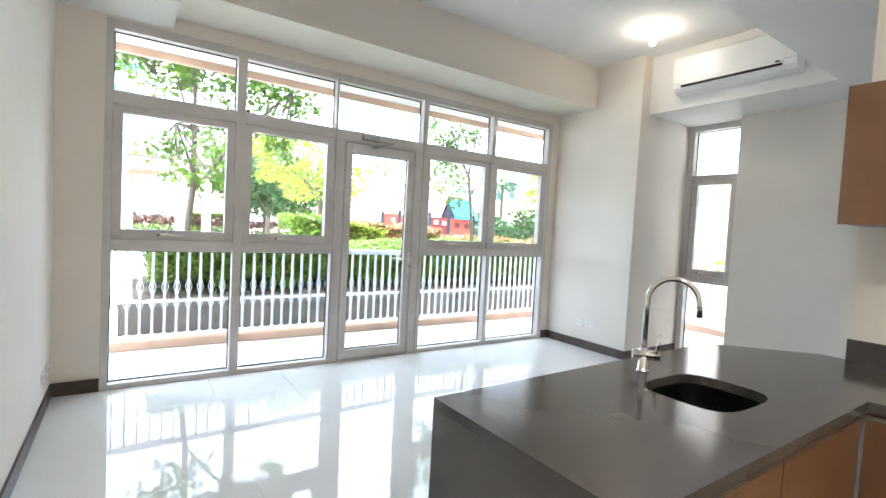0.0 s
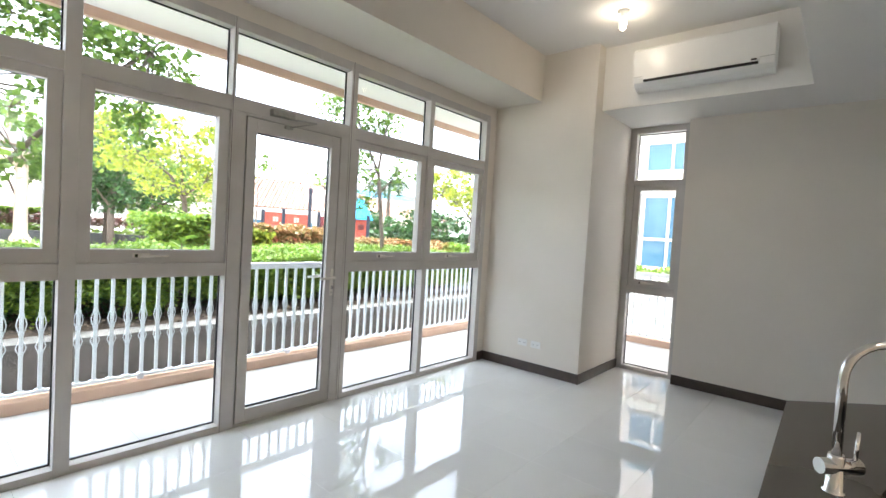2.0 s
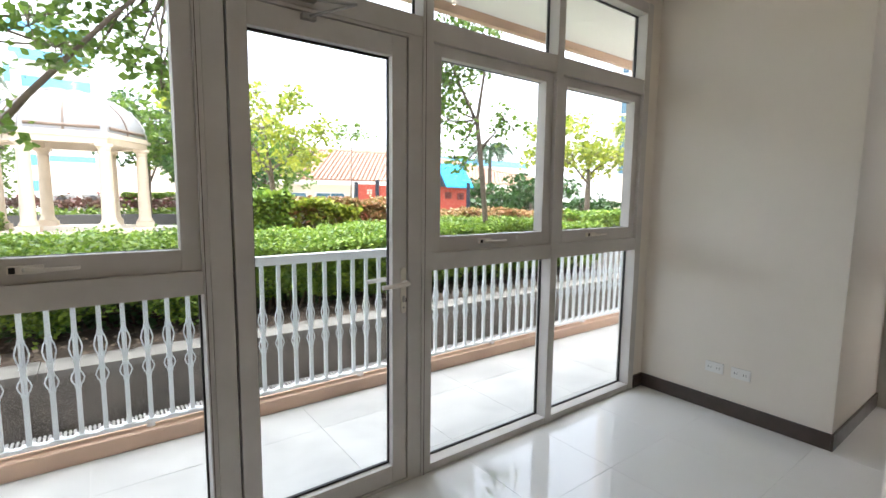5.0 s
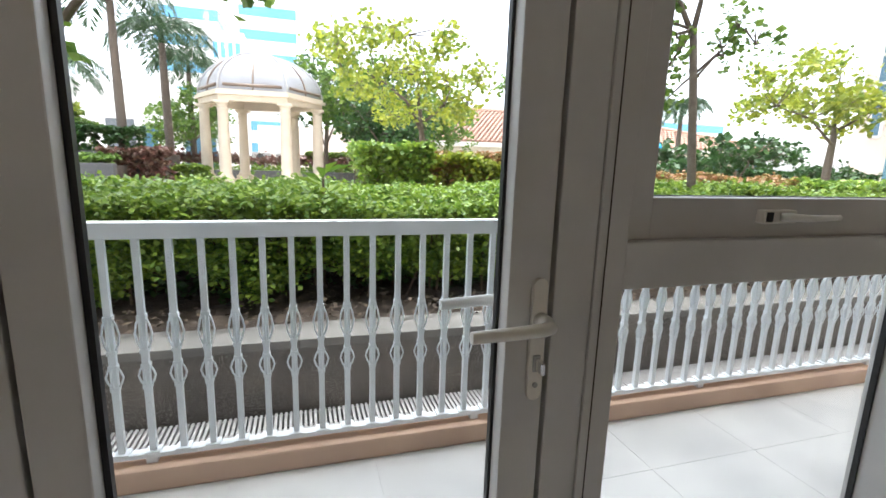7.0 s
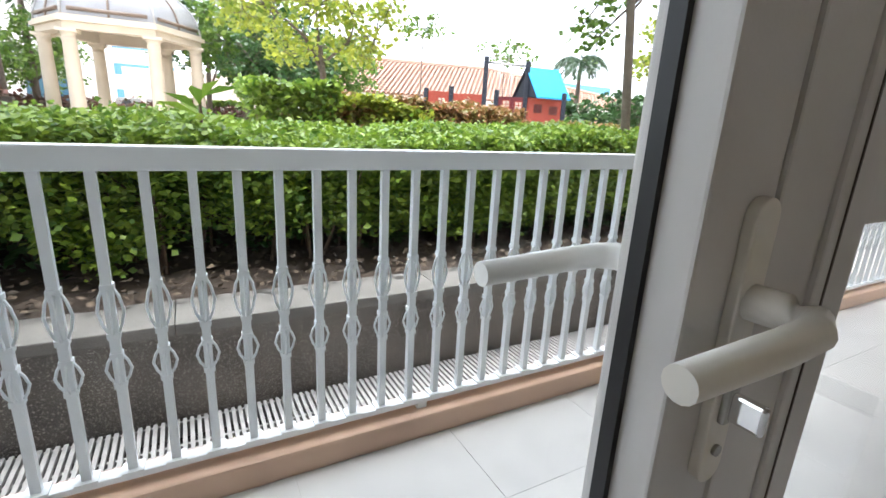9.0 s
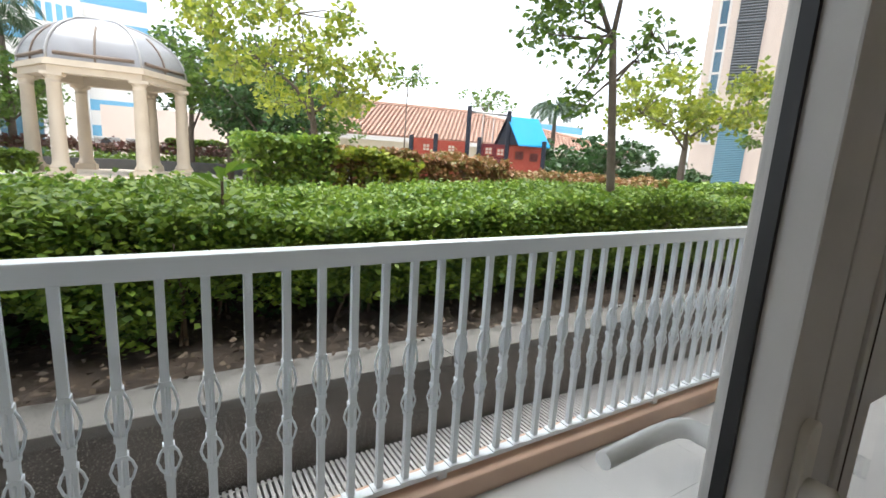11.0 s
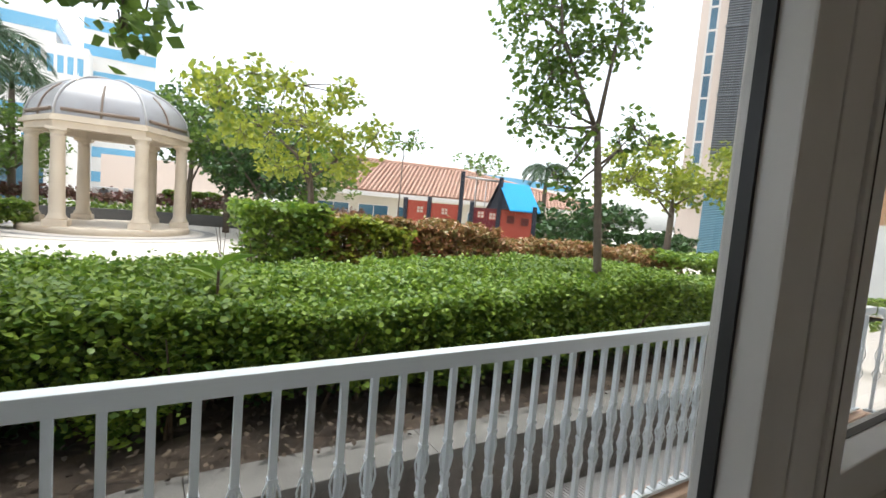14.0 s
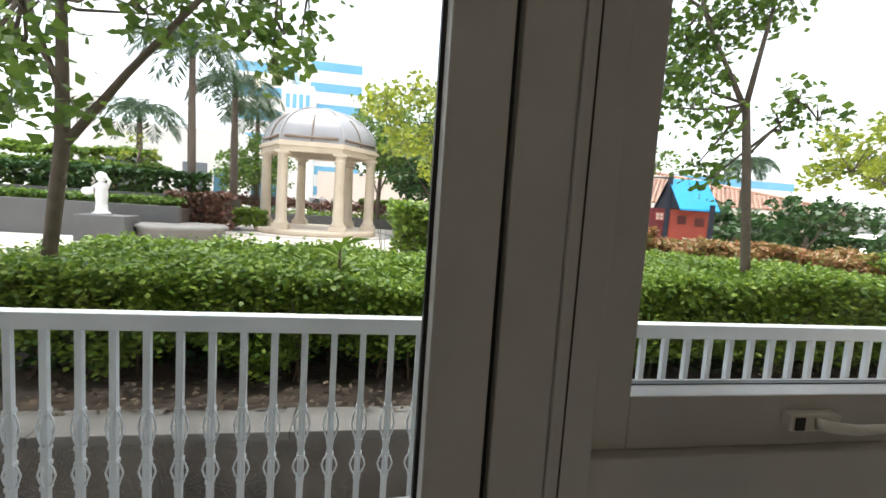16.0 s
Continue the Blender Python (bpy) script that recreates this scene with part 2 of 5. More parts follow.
def struct(name, material, *dims, label="", bevel=0.0):
    return box(name, material, None, *dims, label=label, kind="structure", bevel=bevel)


def leaves(name, material, centres, size, parent=None, droop=0.0, label="", kind="", up=0.0, narrow=0.42, seed=1):
    """Many small pointed leaves, each a folded pair of faces, at the given places."""
    rng = np.random.default_rng(seed)
    c = np.asarray(centres, float)
    k = len(c)
    a = rng.uniform(0, 2 * math.pi, k)
    d = np.stack([np.cos(a), np.sin(a), rng.normal(-droop, 0.45, k)], 1)
    d /= np.linalg.norm(d, axis=1)[:, None]
    nrm = rng.normal(0, 1, (k, 3)) + np.array([0, 0, up])
    s = np.cross(d, nrm)
    s /= np.linalg.norm(s, axis=1)[:, None] + 1e-9
    q = np.cross(s, d)
    ln = (size * rng.uniform(0.65, 1.3, k))[:, None]
    v = np.stack([c - 0.5 * ln * d, c + narrow * ln * s + 0.05 * ln * d + 0.10 * ln * q, c + 0.55 * ln * d, c - narrow * ln * s + 0.05 * ln * d + 0.10 * ln * q], 1).reshape(-1, 3)
    me = bpy.data.meshes.new(name)
    me.vertices.add(4 * k)
    me.vertices.foreach_set("co", v.ravel())
    base = np.arange(k)[:, None] * 4
    f = np.concatenate([base + np.array([[0, 1, 2]]), base + np.array([[0, 2, 3]])], 1).reshape(-1)
    me.loops.add(6 * k)
    me.loops.foreach_set("vertex_index", f.astype(np.int32))
    me.polygons.add(2 * k)
    me.polygons.foreach_set("loop_start", np.arange(0, 6 * k, 3, dtype=np.int32))
    me.update(calc_edges=True)
    me.materials.append(material)
    ob = new(name, me)
    ob.parent = parent
    return tagged(ob, label=label, kind=kind)


def blob_points(blobs, per, seed=1, shell=0.5):
    """Places scattered in flattened balls (x, y, z, r, squash), denser near the skin, in twig-sized tufts."""
    rng = np.random.default_rng(seed)
    out = []
    for x, y, z, r, sq in blobs:
        k = max(4, int(per * r * r / 9))
        d = rng.normal(0, 1, (k, 3))
        d /= np.linalg.norm(d, axis=1)[:, None]
        rad = r * rng.uniform(shell, 1.0, k) ** 0.7
        t = d * rad[:, None] * np.array([1, 1, sq]) + np.array([x, y, z])
        out.append((t[:, None, :] + rng.normal(0, 0.06 + 0.05 * r, (k, 9, 3))).reshape(-1, 3))
    return np.concatenate(out)

# ---------------------------------------------------------------- room shell
WY, X0, X1 = 4.41, -0.41, 4.90          # window wall's inner face, west wall, east side of the window bay
CEIL, LOW = 3.53, 2.88                  # upper ceiling, dropped ceiling
floor = struct("floor", M_GROUT, X0 - 0.2, 6.2, -3.2, WY + 0.11, -0.12, -0.004, label="pale grout bed under polished white floor tiles")
struct("wall_west", M_WALL, X0 - 0.15, X0, -3.0, WY + 0.11, 0, CEIL, label="smooth cream painted wall")
struct("wall_south", M_WALL, X0, 5.78, -3.15, -3.0, 0, CEIL, label="smooth cream painted back wall")
struct("wall_return", M_WALL, X0, -0.11, WY, WY + 0.11, 0, CEIL, label="narrow cream wall beside the glazed front")
struct("wall_head", M_WALL, -0.11, 4.78, WY, WY + 0.11, 2.905, CEIL, label="cream wall strip above the glazing")
struct("wall_bay_side", M_WALL, X1, 6.12, 3.18, WY + 0.11, 0, CEIL, label="cream column wall with two sockets")
struct("wall_bay_edge", M_WALL, 4.78, X1 + 0.002, WY, WY + 0.11, 0, CEIL, label="cream wall edge beside the glazing")
struct("wall_east", M_WALL, 5.78, 6.12, -3.15, 2.50, 0, LOW, label="plain cream wall beyond the kitchen")
struct("wall_kitchen", M_WALL, 3.30, 3.42, -3.0, 0.76, 0, LOW, label="cream kitchen partition wall")
struct("ceiling", M_CEIL, X0, 6.12, -3.0, WY + 0.11, CEIL, CEIL + 0.12, label="white painted upper ceiling")
struct("ceiling_beam", M_WALL, 0.33, X1, 3.81, WY, 3.02, CEIL, label="cream boxed beam over the glazing")
struct("ceiling_box", M_CEIL, X0, 0.33, 3.81, WY, 2.92, CEIL, label="white boxed drop in the ceiling corner")
bm = extrude_poly(bmesh.new(), [(X0, -3.0), (6.12, -3.0), (6.12, 3.18), (5.06, 3.18), (5.06, 1.43), (X0, 1.43)], LOW, CEIL)
part("ceiling_drop", bm, M_CEIL, None, "white dropped ceiling over the kitchen", kind="structure")
for n, d in (("baseboard", (X0, X0 + 0.014, -3.0, WY, 0, 0.105)), ("baseboard", (X0 + 0.014, -0.112, WY - 0.014, WY, 0, 0.105)),
             ("baseboard", (X1 - 0.014, X1, 3.18, WY, 0, 0.105)), ("baseboard", (X1 - 0.014, 5.96, 3.166, 3.18, 0, 0.105)),
             ("baseboard", (5.766, 5.78, -3.0, 2.50, 0, 0.105)), ("baseboard", (4.784, X1 - 0.014, WY - 0.014, WY, 0, 0.105))):
    struct(n, M_SKIRT, *d, label="dark brown skirting along the wall foot", bevel=0.003)

# ---------------------------------------------------------------- glazing
def pane(parent, x0, x1, z0, z1, w, gask=0.008, name="pane"):
    p = box(name, M_GLASS, parent, x0, x1, w, w + 0.006, z0, z1)
    p.visible_shadow = False
    bm = bmesh.new()
    for d in ((x0, x0 + gask, z0, z1), (x1 - gask, x1, z0, z1), (x0 + gask, x1 - gask, z0, z0 + gask), (x0 + gask, x1 - gask, z1 - gask, z1)):
        bx(bm, d[0], d[1], w - 0.016, w - 0.002, d[2], d[3])
    part("gasket", bm, M_GASK, parent, "black rubber gasket")
    return p


def ring(bm, x0, x1, z0, z1, w0, w1, l, r, b, t):
    for d in ((x0, x0 + l, z0, z1), (x1 - r, x1, z0, z1), (x0 + l, x1 - r, z0, z0 + b), (x0 + l, x1 - r, z1 - t, z1)):
        bx(bm, d[0], d[1], w0, w1, d[2], d[3])
    return bm


def sash(parent, x0, x1, z0, z1, side=0.068):
    fr = part("sash", ring(bmesh.new(), x0 + 0.0005, x1 - 0.0005, z0 + 0.0005, z1 - 0.0005, 0.022, 0.092, side, side, 0.082, 0.058), M_ALU, parent, "white metal top-hung sash", bevel=0.003)
    pane(fr, x0 + side - 0.008, x1 - side + 0.008, z0 + 0.076, z1 - 0.052, 0.082)
    c = (x0 + x1) / 2 - 0.10
    bm = bx(bmesh.new(), c - 0.035, c + 0.055, 0.0, 0.022, z0 + 0.02 + 0.012, z0 + 0.02 + 0.040)
    part("handle_base", bm, M_LEVER, fr, "cream handle base", bevel=0.004)
    part("handle_slot", bx(bmesh.new(), c - 0.030, c - 0.014, -0.0025, 0.001, z0 + 0.02 + 0.016, z0 + 0.02 + 0.036), M_BLACK, fr)
    bm = tube(bmesh.new(), [(c + 0.008, 0.0, z0 + 0.02 + 0.026), (c + 0.02, -0.016, z0 + 0.02 + 0.027), (c + 0.06, -0.022, z0 + 0.02 + 0.025), (c + 0.15, -0.020, z0 + 0.02 + 0.026)], [0.009, 0.009, 0.008, 0.006])
    part("handle", bm, M_LEVER, fr, "cream lever handle")
    return fr


def bay(parent, x0, x1, low=(1.113, 1.205), mid=(2.262, 2.365), top=2.83, head=2.905, openable=True):
    for z0, z1, n in ((0, 0.045, "sill"), (low[0], low[1], "transom"), (mid[0], mid[1], "transom"), (top, head, "head")):
        box(n, M_ALU, parent, x0, x1, 0.0, 0.10, z0, z1, bevel=0.003)
    pane(parent, x0, x1, 0.045, low[0], 0.09)
    pane(parent, x0, x1, mid[1], top, 0.09)
    if openable:
        sash(parent, x0, x1, low[1], mid[0])


W1 = empty("window_1", "white metal glazed front with openable sashes", kind="structure", m=pose(0, WY, 0))
for x0, x1 in ((-0.11, -0.06), (0.830, 0.905), (1.74, 1.765), (2.748, 2.812), (3.743, 3.803), (4.71, 4.78)):
    box("mullion", M_ALU, W1, x0, x1, -0.004, 0.104, 0, 2.905, bevel=0.003)
for x0, x1 in ((-0.06, 0.830), (0.905, 1.74), (2.812, 3.743), (3.803, 4.71)):
    bay(W1, x0, x1)
box("transom", M_ALU, W1, 1.765, 2.748, 0, 0.10, 2.268, 2.365, bevel=0.003)
box("head", M_ALU, W1, 1.765, 2.748, 0, 0.10, 2.83, 2.905, bevel=0.003)
pane(W1, 1.765, 2.748, 2.365, 2.83, 0.09)
for x in (1.7475, 2.7665):
    bm = bx(bmesh.new(), x - 0.0013, x + 0.0013, -0.0052, -0.003, 0.0, 2.905)
    part("joint", bm, M_SKIRT, W1, "thin dark joint line")

D1 = empty("door_1", "closed white metal glazed terrace door", kind="structure", m=pose(0, WY, 0))
part("door_frame", ring(bmesh.new(), 1.766, 2.747, 0.0, 2.267, 0.0, 0.10, 0.082, 0.080, 0.018, 0.016), M_ALU, D1, bevel=0.003)
leaf = part("leaf", ring(bmesh.new(), 1.857, 2.656, 0.024, 2.245, -0.002, 0.06, 0.073, 0.081, 0.095, 0.095), M_ALU, D1, "white metal door leaf", bevel=0.003)
pane(leaf, 1.922, 2.587, 0.111, 2.158, 0.048, gask=0.018)
# black seal ring that also paints the shadow between leaf and frame
part("shadow_gap", ring(bmesh.new(), 1.848, 2.667, 0.018, 2.251, 0.020, 0.05, 0.006, 0.007, 0.006, 0.006), M_GASK, D1, "black rubber seal, doubling as the shadow in the gap")


def lever(parent, out):
    s = -1 if out else 1
    w = 0.062 if out else -0.002
    bm = bmesh.new()
    prof = [(0.0145 * math.cos(a), 0.0145 * math.sin(a)) for a in [math.pi * k / 8 for k in range(9)]]
    pts = [(2.634 + u, 1.132 + v) for u, v in prof] + [(2.634 - u, 0.928 - v) for u, v in prof]
    lo, hi = [bm.verts.new((u, w, v)) for u, v in pts], [bm.verts.new((u, w - s * 0.010, v)) for u, v in pts]
    bm.faces.new(lo)
    bm.faces.new(hi[::-1])
    for i in range(len(pts)):
        bm.faces.new((lo[i], lo[i - 1], hi[i - 1], hi[i]))
    plate = part("handle_plate", bm, M_LEVER, parent, "long cream handle plate", bevel=0.002)
    y = w - s * 0.010
    part("lever_handle", tube(bmesh.new(), [(2.636, y + s * 0.002, 1.070), (2.638, y - s * 0.022, 1.070), (2.634, y - s * 0.040, 1.070), (2.617, y - s * 0.048, 1.070), (2.58, y - s * 0.050, 1.069), (2.488, y - s * 0.048, 1.066)],
         [0.014, 0.0135, 0.013, 0.012, 0.0115, 0.0105], 14), M_LEVER if not out else M_PLASTIC, plate, "cream lever handle")
    part("lock_barrel", bx(bmesh.new(), 2.626, 2.640, y - s * 0.006, y, 0.972, 1.004), M_STEEL, plate, "dull steel lock barrel", bevel=0.002)
    if not out:
        part("thumb_turn", bx(bmesh.new(), 2.629, 2.637, y - 0.030, y - 0.004, 0.976, 1.000), M_CHROME, plate, "chrome thumb turn", bevel=0.003)
    part("screw", tube(bmesh.new(), [(2.634, y, 0.945), (2.634, y - s * 0.003, 0.945)], 0.005, 10), M_STEEL, plate)


lever(leaf, False)
lever(leaf, True)
closer = box("door_closer", M_STEEL, D1, 2.02, 2.20, -0.055, 0.0, 2.285, 2.335, bevel=0.006, label="grey metal door closer")
part("closer_arm", tube(bmesh.new(), [(2.14, -0.05, 2.28), (2.33, -0.14, 2.275)], 0.007), M_STEEL, closer)
part("closer_arm", tube(bmesh.new(), [(2.33, -0.14, 2.275), (2.17, -0.03, 2.225)], 0.006), M_STEEL, closer)
part("closer_foot", bx(bmesh.new(), 2.14, 2.20, -0.03, -0.002, 2.213, 2.237), M_STEEL, closer, bevel=0.003)

W2 = empty("window_2", "tall narrow white metal window", kind="structure", m=pose(5.96, 3.18, 0, 0, 0, -90))
for x0, x1 in ((0, 0.075), (0.60, 0.68)):
    box("mullion", M_ALU, W2, x0, x1, -0.004, 0.104, 0, LOW, bevel=0.003)
bay(W2, 0.075, 0.60, low=(0.92, 1.005), mid=(2.20, 2.26), top=2.81, head=LOW)

# ---------------------------------------------------------------- fixtures
def socket(m, label):
    s = empty("wall_socket", label, "socket", "wall sockets", m=m)
    part("plate", bx(bmesh.new(), -0.06, 0.06, -0.009, 0, -0.0375, 0.0375), M_PLASTIC, s, bevel=0.003)
    for c in (-0.028, 0.028):
        part("insert", bx(bmesh.new(), c - 0.022, c + 0.022, -0.0115, -0.008, -0.020, 0.020), M_PLASTIC, s, bevel=0.002)
        for k in (-0.008, 0.008):
            part("slot", bx(bmesh.new(), c + k - 0.0015, c + k + 0.0015, -0.0125, -0.0112, -0.007, 0.007), M_BLACK, s)
    return s


s1 = socket(pose(X1, 3.86, 0.315, 0, 0, -90), "white double wall socket above the skirting")
copy_thing(s1, pose(X1, 3.69, 0.315, 0, 0, -90))
copy_thing(s1, pose(X0, 4.02, 0.27, 0, 0, 90))
copy_thing(s1, pose(X0, 4.19, 0.27, 0, 0, 90))

AC = empty("air_conditioner", "white wall-mounted split air conditioner under the ceiling", "air conditioner", m=pose(5.06, 2.25, 3.0))
prof = [(0, 0), (-0.07, 0.0), (-0.13, 0.02), (-0.165, 0.055), (-0.178, 0.10), (-0.182, 0.36), (-0.168, 0.378), (0, 0.385)]
bm = bmesh.new()
a, b = [bm.verts.new((u, -0.565, v)) for u, v in prof], [bm.verts.new((u, 0.565, v)) for u, v in prof]
bm.faces.new(a)
bm.faces.new(b[::-1])
for i in range(len(prof)):
    bm.faces.new((a[i], b[i], b[i - 1], a[i - 1]))
part("body", bm, M_PLASTIC, AC, bevel=0.004)
part("louvre", bx(bmesh.new(), -0.186, -0.172, -0.46, 0.48, 0.078, 0.112), M_PLASTIC, AC, "white air flap", bevel=0.003)
part("outlet", bx(bmesh.new(), -0.1835, -0.150, -0.45, 0.47, 0.058, 0.078), M_BLACK, AC, "dark air outlet")
part("seam", bx(bmesh.new(), -0.1815, -0.178, -0.562, 0.562, 0.1075, 0.1105), M_STEEL, AC)
part("display", bx(bmesh.new(), -0.1885, -0.186, -0.44, -0.40, 0.088, 0.102), M_BLACK, AC, "small dark display")


def bulb(x, y, z, power):
    c = empty("ceiling_bulb", "lit bare bulb in a white ceiling holder", "ceiling light", "bare ceiling bulbs", m=pose(x, y, z))
    part("base", lathe(bmesh.new(), [(0.050, 0.0), (0.050, -0.012), (0.030, -0.020), (0.026, -0.055), (0.022, -0.062)]), M_PLASTIC, c)
    g = part("bulb", lathe(bmesh.new(), [(0.010, -0.060), (0.026, -0.070), (0.029, -0.105), (0.026, -0.150), (0.012, -0.165), (0.002, -0.167)]), M_BULB, c, "glowing warm bulb")
    g.visible_shadow = False
    lamp = new("bulb_light", bpy.data.lights.new("bulb_light", "POINT"))
    lamp.data.energy, lamp.data.color, lamp.data.shadow_soft_size = power, (1.0, 0.84, 0.64), 0.03
    lamp.location = (0, 0, -0.115)
    lamp.parent = c


bulb(4.36, 2.75, CEIL, 0.07)
bulb(1.30, -0.60, LOW, 2.2)
bulb(1.30, -2.00, LOW, 2.2)

# ---------------------------------------------------------------- kitchen
TOP = 0.84
pts = [(0.955, 0.47), (2.49, 0.47), (2.49, -3.0), (3.298, -3.0), (3.298, 0.86), (2.88, 1.30), (0.955, 1.26)]
CT = empty("worktop", "dark grey speckled quartz worktop with waterfall end", "worktop")
hole = [(1.975 + 0.215 * (abs(math.cos(t)) ** 0.55) * (1 if math.cos(t) > 0 else -1), 0.845 + 0.180 * (abs(math.sin(t)) ** 0.55) * (1 if math.sin(t) > 0 else -1)) for t in [2 * math.pi * k / 40 for k in range(40)]]
bm = bmesh.new()
for z in (TOP - 0.04, TOP):
    o, h = [bm.verts.new((x, y, z)) for x, y in pts], [bm.verts.new((x, y, z)) for x, y in hole]
    es = [bm.edges.new((o[i], o[i - 1])) for i in range(len(o))] + [bm.edges.new((h[i], h[i - 1])) for i in range(len(h))]
    bmesh.ops.triangle_fill(bm, use_beauty=True, edges=es)
    if z < TOP:
        o0, h0 = o, h
for lo, hi in ((o0, o), (h0, h)):
    for i in range(len(lo)):
        bm.faces.new((lo[i], lo[i - 1], hi[i - 1], hi[i]))
part("top", bm, M_QUARTZ, CT)
box("waterfall_end", M_QUARTZ, CT, 0.955, 0.995, 0.47, 1.26, 0, TOP - 0.0405, label="dark grey quartz side slab")
part("front_panel", extrude_poly(bmesh.new(), [(1.006, 1.205), (2.88, 1.245), (2.88, 1.225), (1.006, 1.185)], 0.0, TOP - 0.0405), M_QUARTZ, CT, "dark grey back panel")
box("upstand", M_QUARTZ, CT, 3.28, 3.298, -3.0, 0.757, TOP + 0.0005, TOP + 0.115, bevel=0.002, label="dark grey quartz upstand")
SK = empty("sink", "brushed steel undermount sink in the worktop", "sink")
bm = bmesh.new()
prev = None
for z, k in ((TOP - 0.041, 1.02), (TOP - 0.10, 1.0), (TOP - 0.19, 0.95), (TOP - 0.21, 0.85)):
    r = [bm.verts.new((1.975 + (x - 1.975) * k, 0.845 + (y - 0.845) * k, z)) for x, y in hole]
    if prev:
        for i in range(len(r)):
            bm.faces.new((prev[i], prev[i - 1], r[i - 1], r[i])).smooth = True
    prev = r
bm.faces.new(prev)
part("bowl", bm, M_SINK, SK)
part("drain", lathe(bmesh.new(), [(0.04, TOP - 0.209), (0.04, TOP - 0.206), (0.02, TOP - 0.205)], 20, (1.975, 0.845)), M_CHROME, SK)
FA = empty("kitchen_tap", "tall chrome gooseneck mixer tap on the worktop", "tap", m=pose(1.985, 1.125, TOP))
part("body", lathe(bmesh.new(), [(0.028, 0.0005), (0.028, 0.006), (0.021, 0.010), (0.021, 0.10), (0.018, 0.11)]), M_CHROME, FA)
neck = [(0, 0, 0.10), (0, 0, 0.32)] + [(0.058 * (1 - math.cos(t)), -0.085 * (1 - math.cos(t)), 0.32 + 0.105 * math.sin(t)) for t in [math.pi * k / 12 for k in range(1, 13)]] + [(0.118, -0.173, 0.265)]
part("spout", tube(bmesh.new(), neck, 0.0125, 14), M_CHROME, FA)
part("valve", tube(bmesh.new(), [(-0.03, 0.035, 0.075), (0.045, -0.05, 0.075)], 0.022, 16), M_CHROME, FA)
part("lever", tube(bmesh.new(), [(0.034, -0.04, 0.085), (0.052, -0.045, 0.17)], [0.006, 0.005], 10), M_CHROME, FA)


def base_unit(x0, x1, y0, y1, face):
    c = empty("base_cabinet", "brown wood laminate base cabinet under the worktop", "cabinet", "kitchen base cabinets")
    box("carcass", M_DARKWOOD, c, x0, x1, y0, y1, 0.09, TOP - (0.23 if face == "y" else 0.041))
    box("plinth", M_DARKWOOD, c, x0 + 0.002, x1 - 0.002, y0 + 0.04, y1, 0.0, 0.0895)
    if face == "y":
        d = box("door", M_WOOD, c, x0 + 0.002, x1 - 0.002, y0 - 0.018, y0 - 0.001, 0.10, TOP - 0.075, bevel=0.002)
        box("finger_pull", M_STEEL, d, x0 + 0.004, x1 - 0.004, y0 - 0.016, y0 - 0.001, TOP - 0.073, TOP - 0.058)
    else:
        d = box("door", M_WOOD, c, x0 - 0.018, x0 - 0.001, y0 + 0.002, y1 - 0.002, 0.10, TOP - 0.075, bevel=0.002)
        box("finger_pull", M_STEEL, d, x0 - 0.016, x0 - 0.001, y0 + 0.004, y1 - 0.004, TOP - 0.073, TOP - 0.058)


for x0, x1 in ((1.006, 1.74), (1.742, 2.475)):
    base_unit(x0, x1, 0.50, 1.183, "y")
for y0, y1 in ((-0.11, 0.478), (-0.71, -0.112), (-1.31, -0.712)):
    base_unit(2.515, 3.279, y0, y1, "x")


def wall_unit(y0, y1):
    c = empty("wall_cabinet", "brown wood laminate wall cabinet on the kitchen wall", "cabinet", "kitchen wall cabinets")
    box("carcass", M_DARKWOOD, c, 2.92, 3.299, y0, y1, 1.56, 2.21)
    box("door", M_WOOD, c, 2.90, 2.919, y0 + 0.002, y1 - 0.002, 1.555, 2.215, bevel=0.002)


for y0, y1 in ((0.235, 0.74), (-0.27, 0.233), (-0.775, -0.272)):
    wall_unit(y0, y1)

# ---------------------------------------------------------------- terrace
GZ = -0.10                               # level of the courtyard
slab = struct("terrace_floor", M_GROUT, -1.6, 7.85, WY + 0.11, 5.90, -0.30, -0.004, label="pale bed under grey terrace tiles")
slab2 = struct("terrace_floor_side", M_GROUT, 6.12, 7.85, -4.0, WY + 0.11, -0.30, -0.004, label="pale bed under grey terrace tiles")
struct("soffit", M_CEIL, -1.6, 8.0, WY + 0.11, 5.68, 3.10, 3.42, label="white balcony soffit over the terrace")
struct("soffit_side", M_CEIL, 6.12, 8.0, -4.0, WY + 0.11, 3.10, 3.42, label="white balcony soffit over the side terrace")
struct("soffit_edge", M_CURB, -1.6, 8.05, 5.68, 5.74, 3.02, 3.50, label="peach painted slab edge")
struct("wall_outer", M_PINK, -1.6, X0 - 0.15, WY, WY + 0.11, 0, 3.5, label="pale pink outer wall")
struct("wall_outer_side", M_PINK, 6.12, 6.18, -4.0, 2.50, 0, 3.1, label="pale pink outer wall")
struct("kerb", M_CURB, -1.6, 7.78, 5.60, 5.76, -0.004, 0.095, label="peach painted kerb under the railing", bevel=0.012)
struct("kerb_side", M_CURB, 7.60, 7.76, -4.0, 5.60, -0.004, 0.095, label="peach painted kerb under the railing", bevel=0.012)


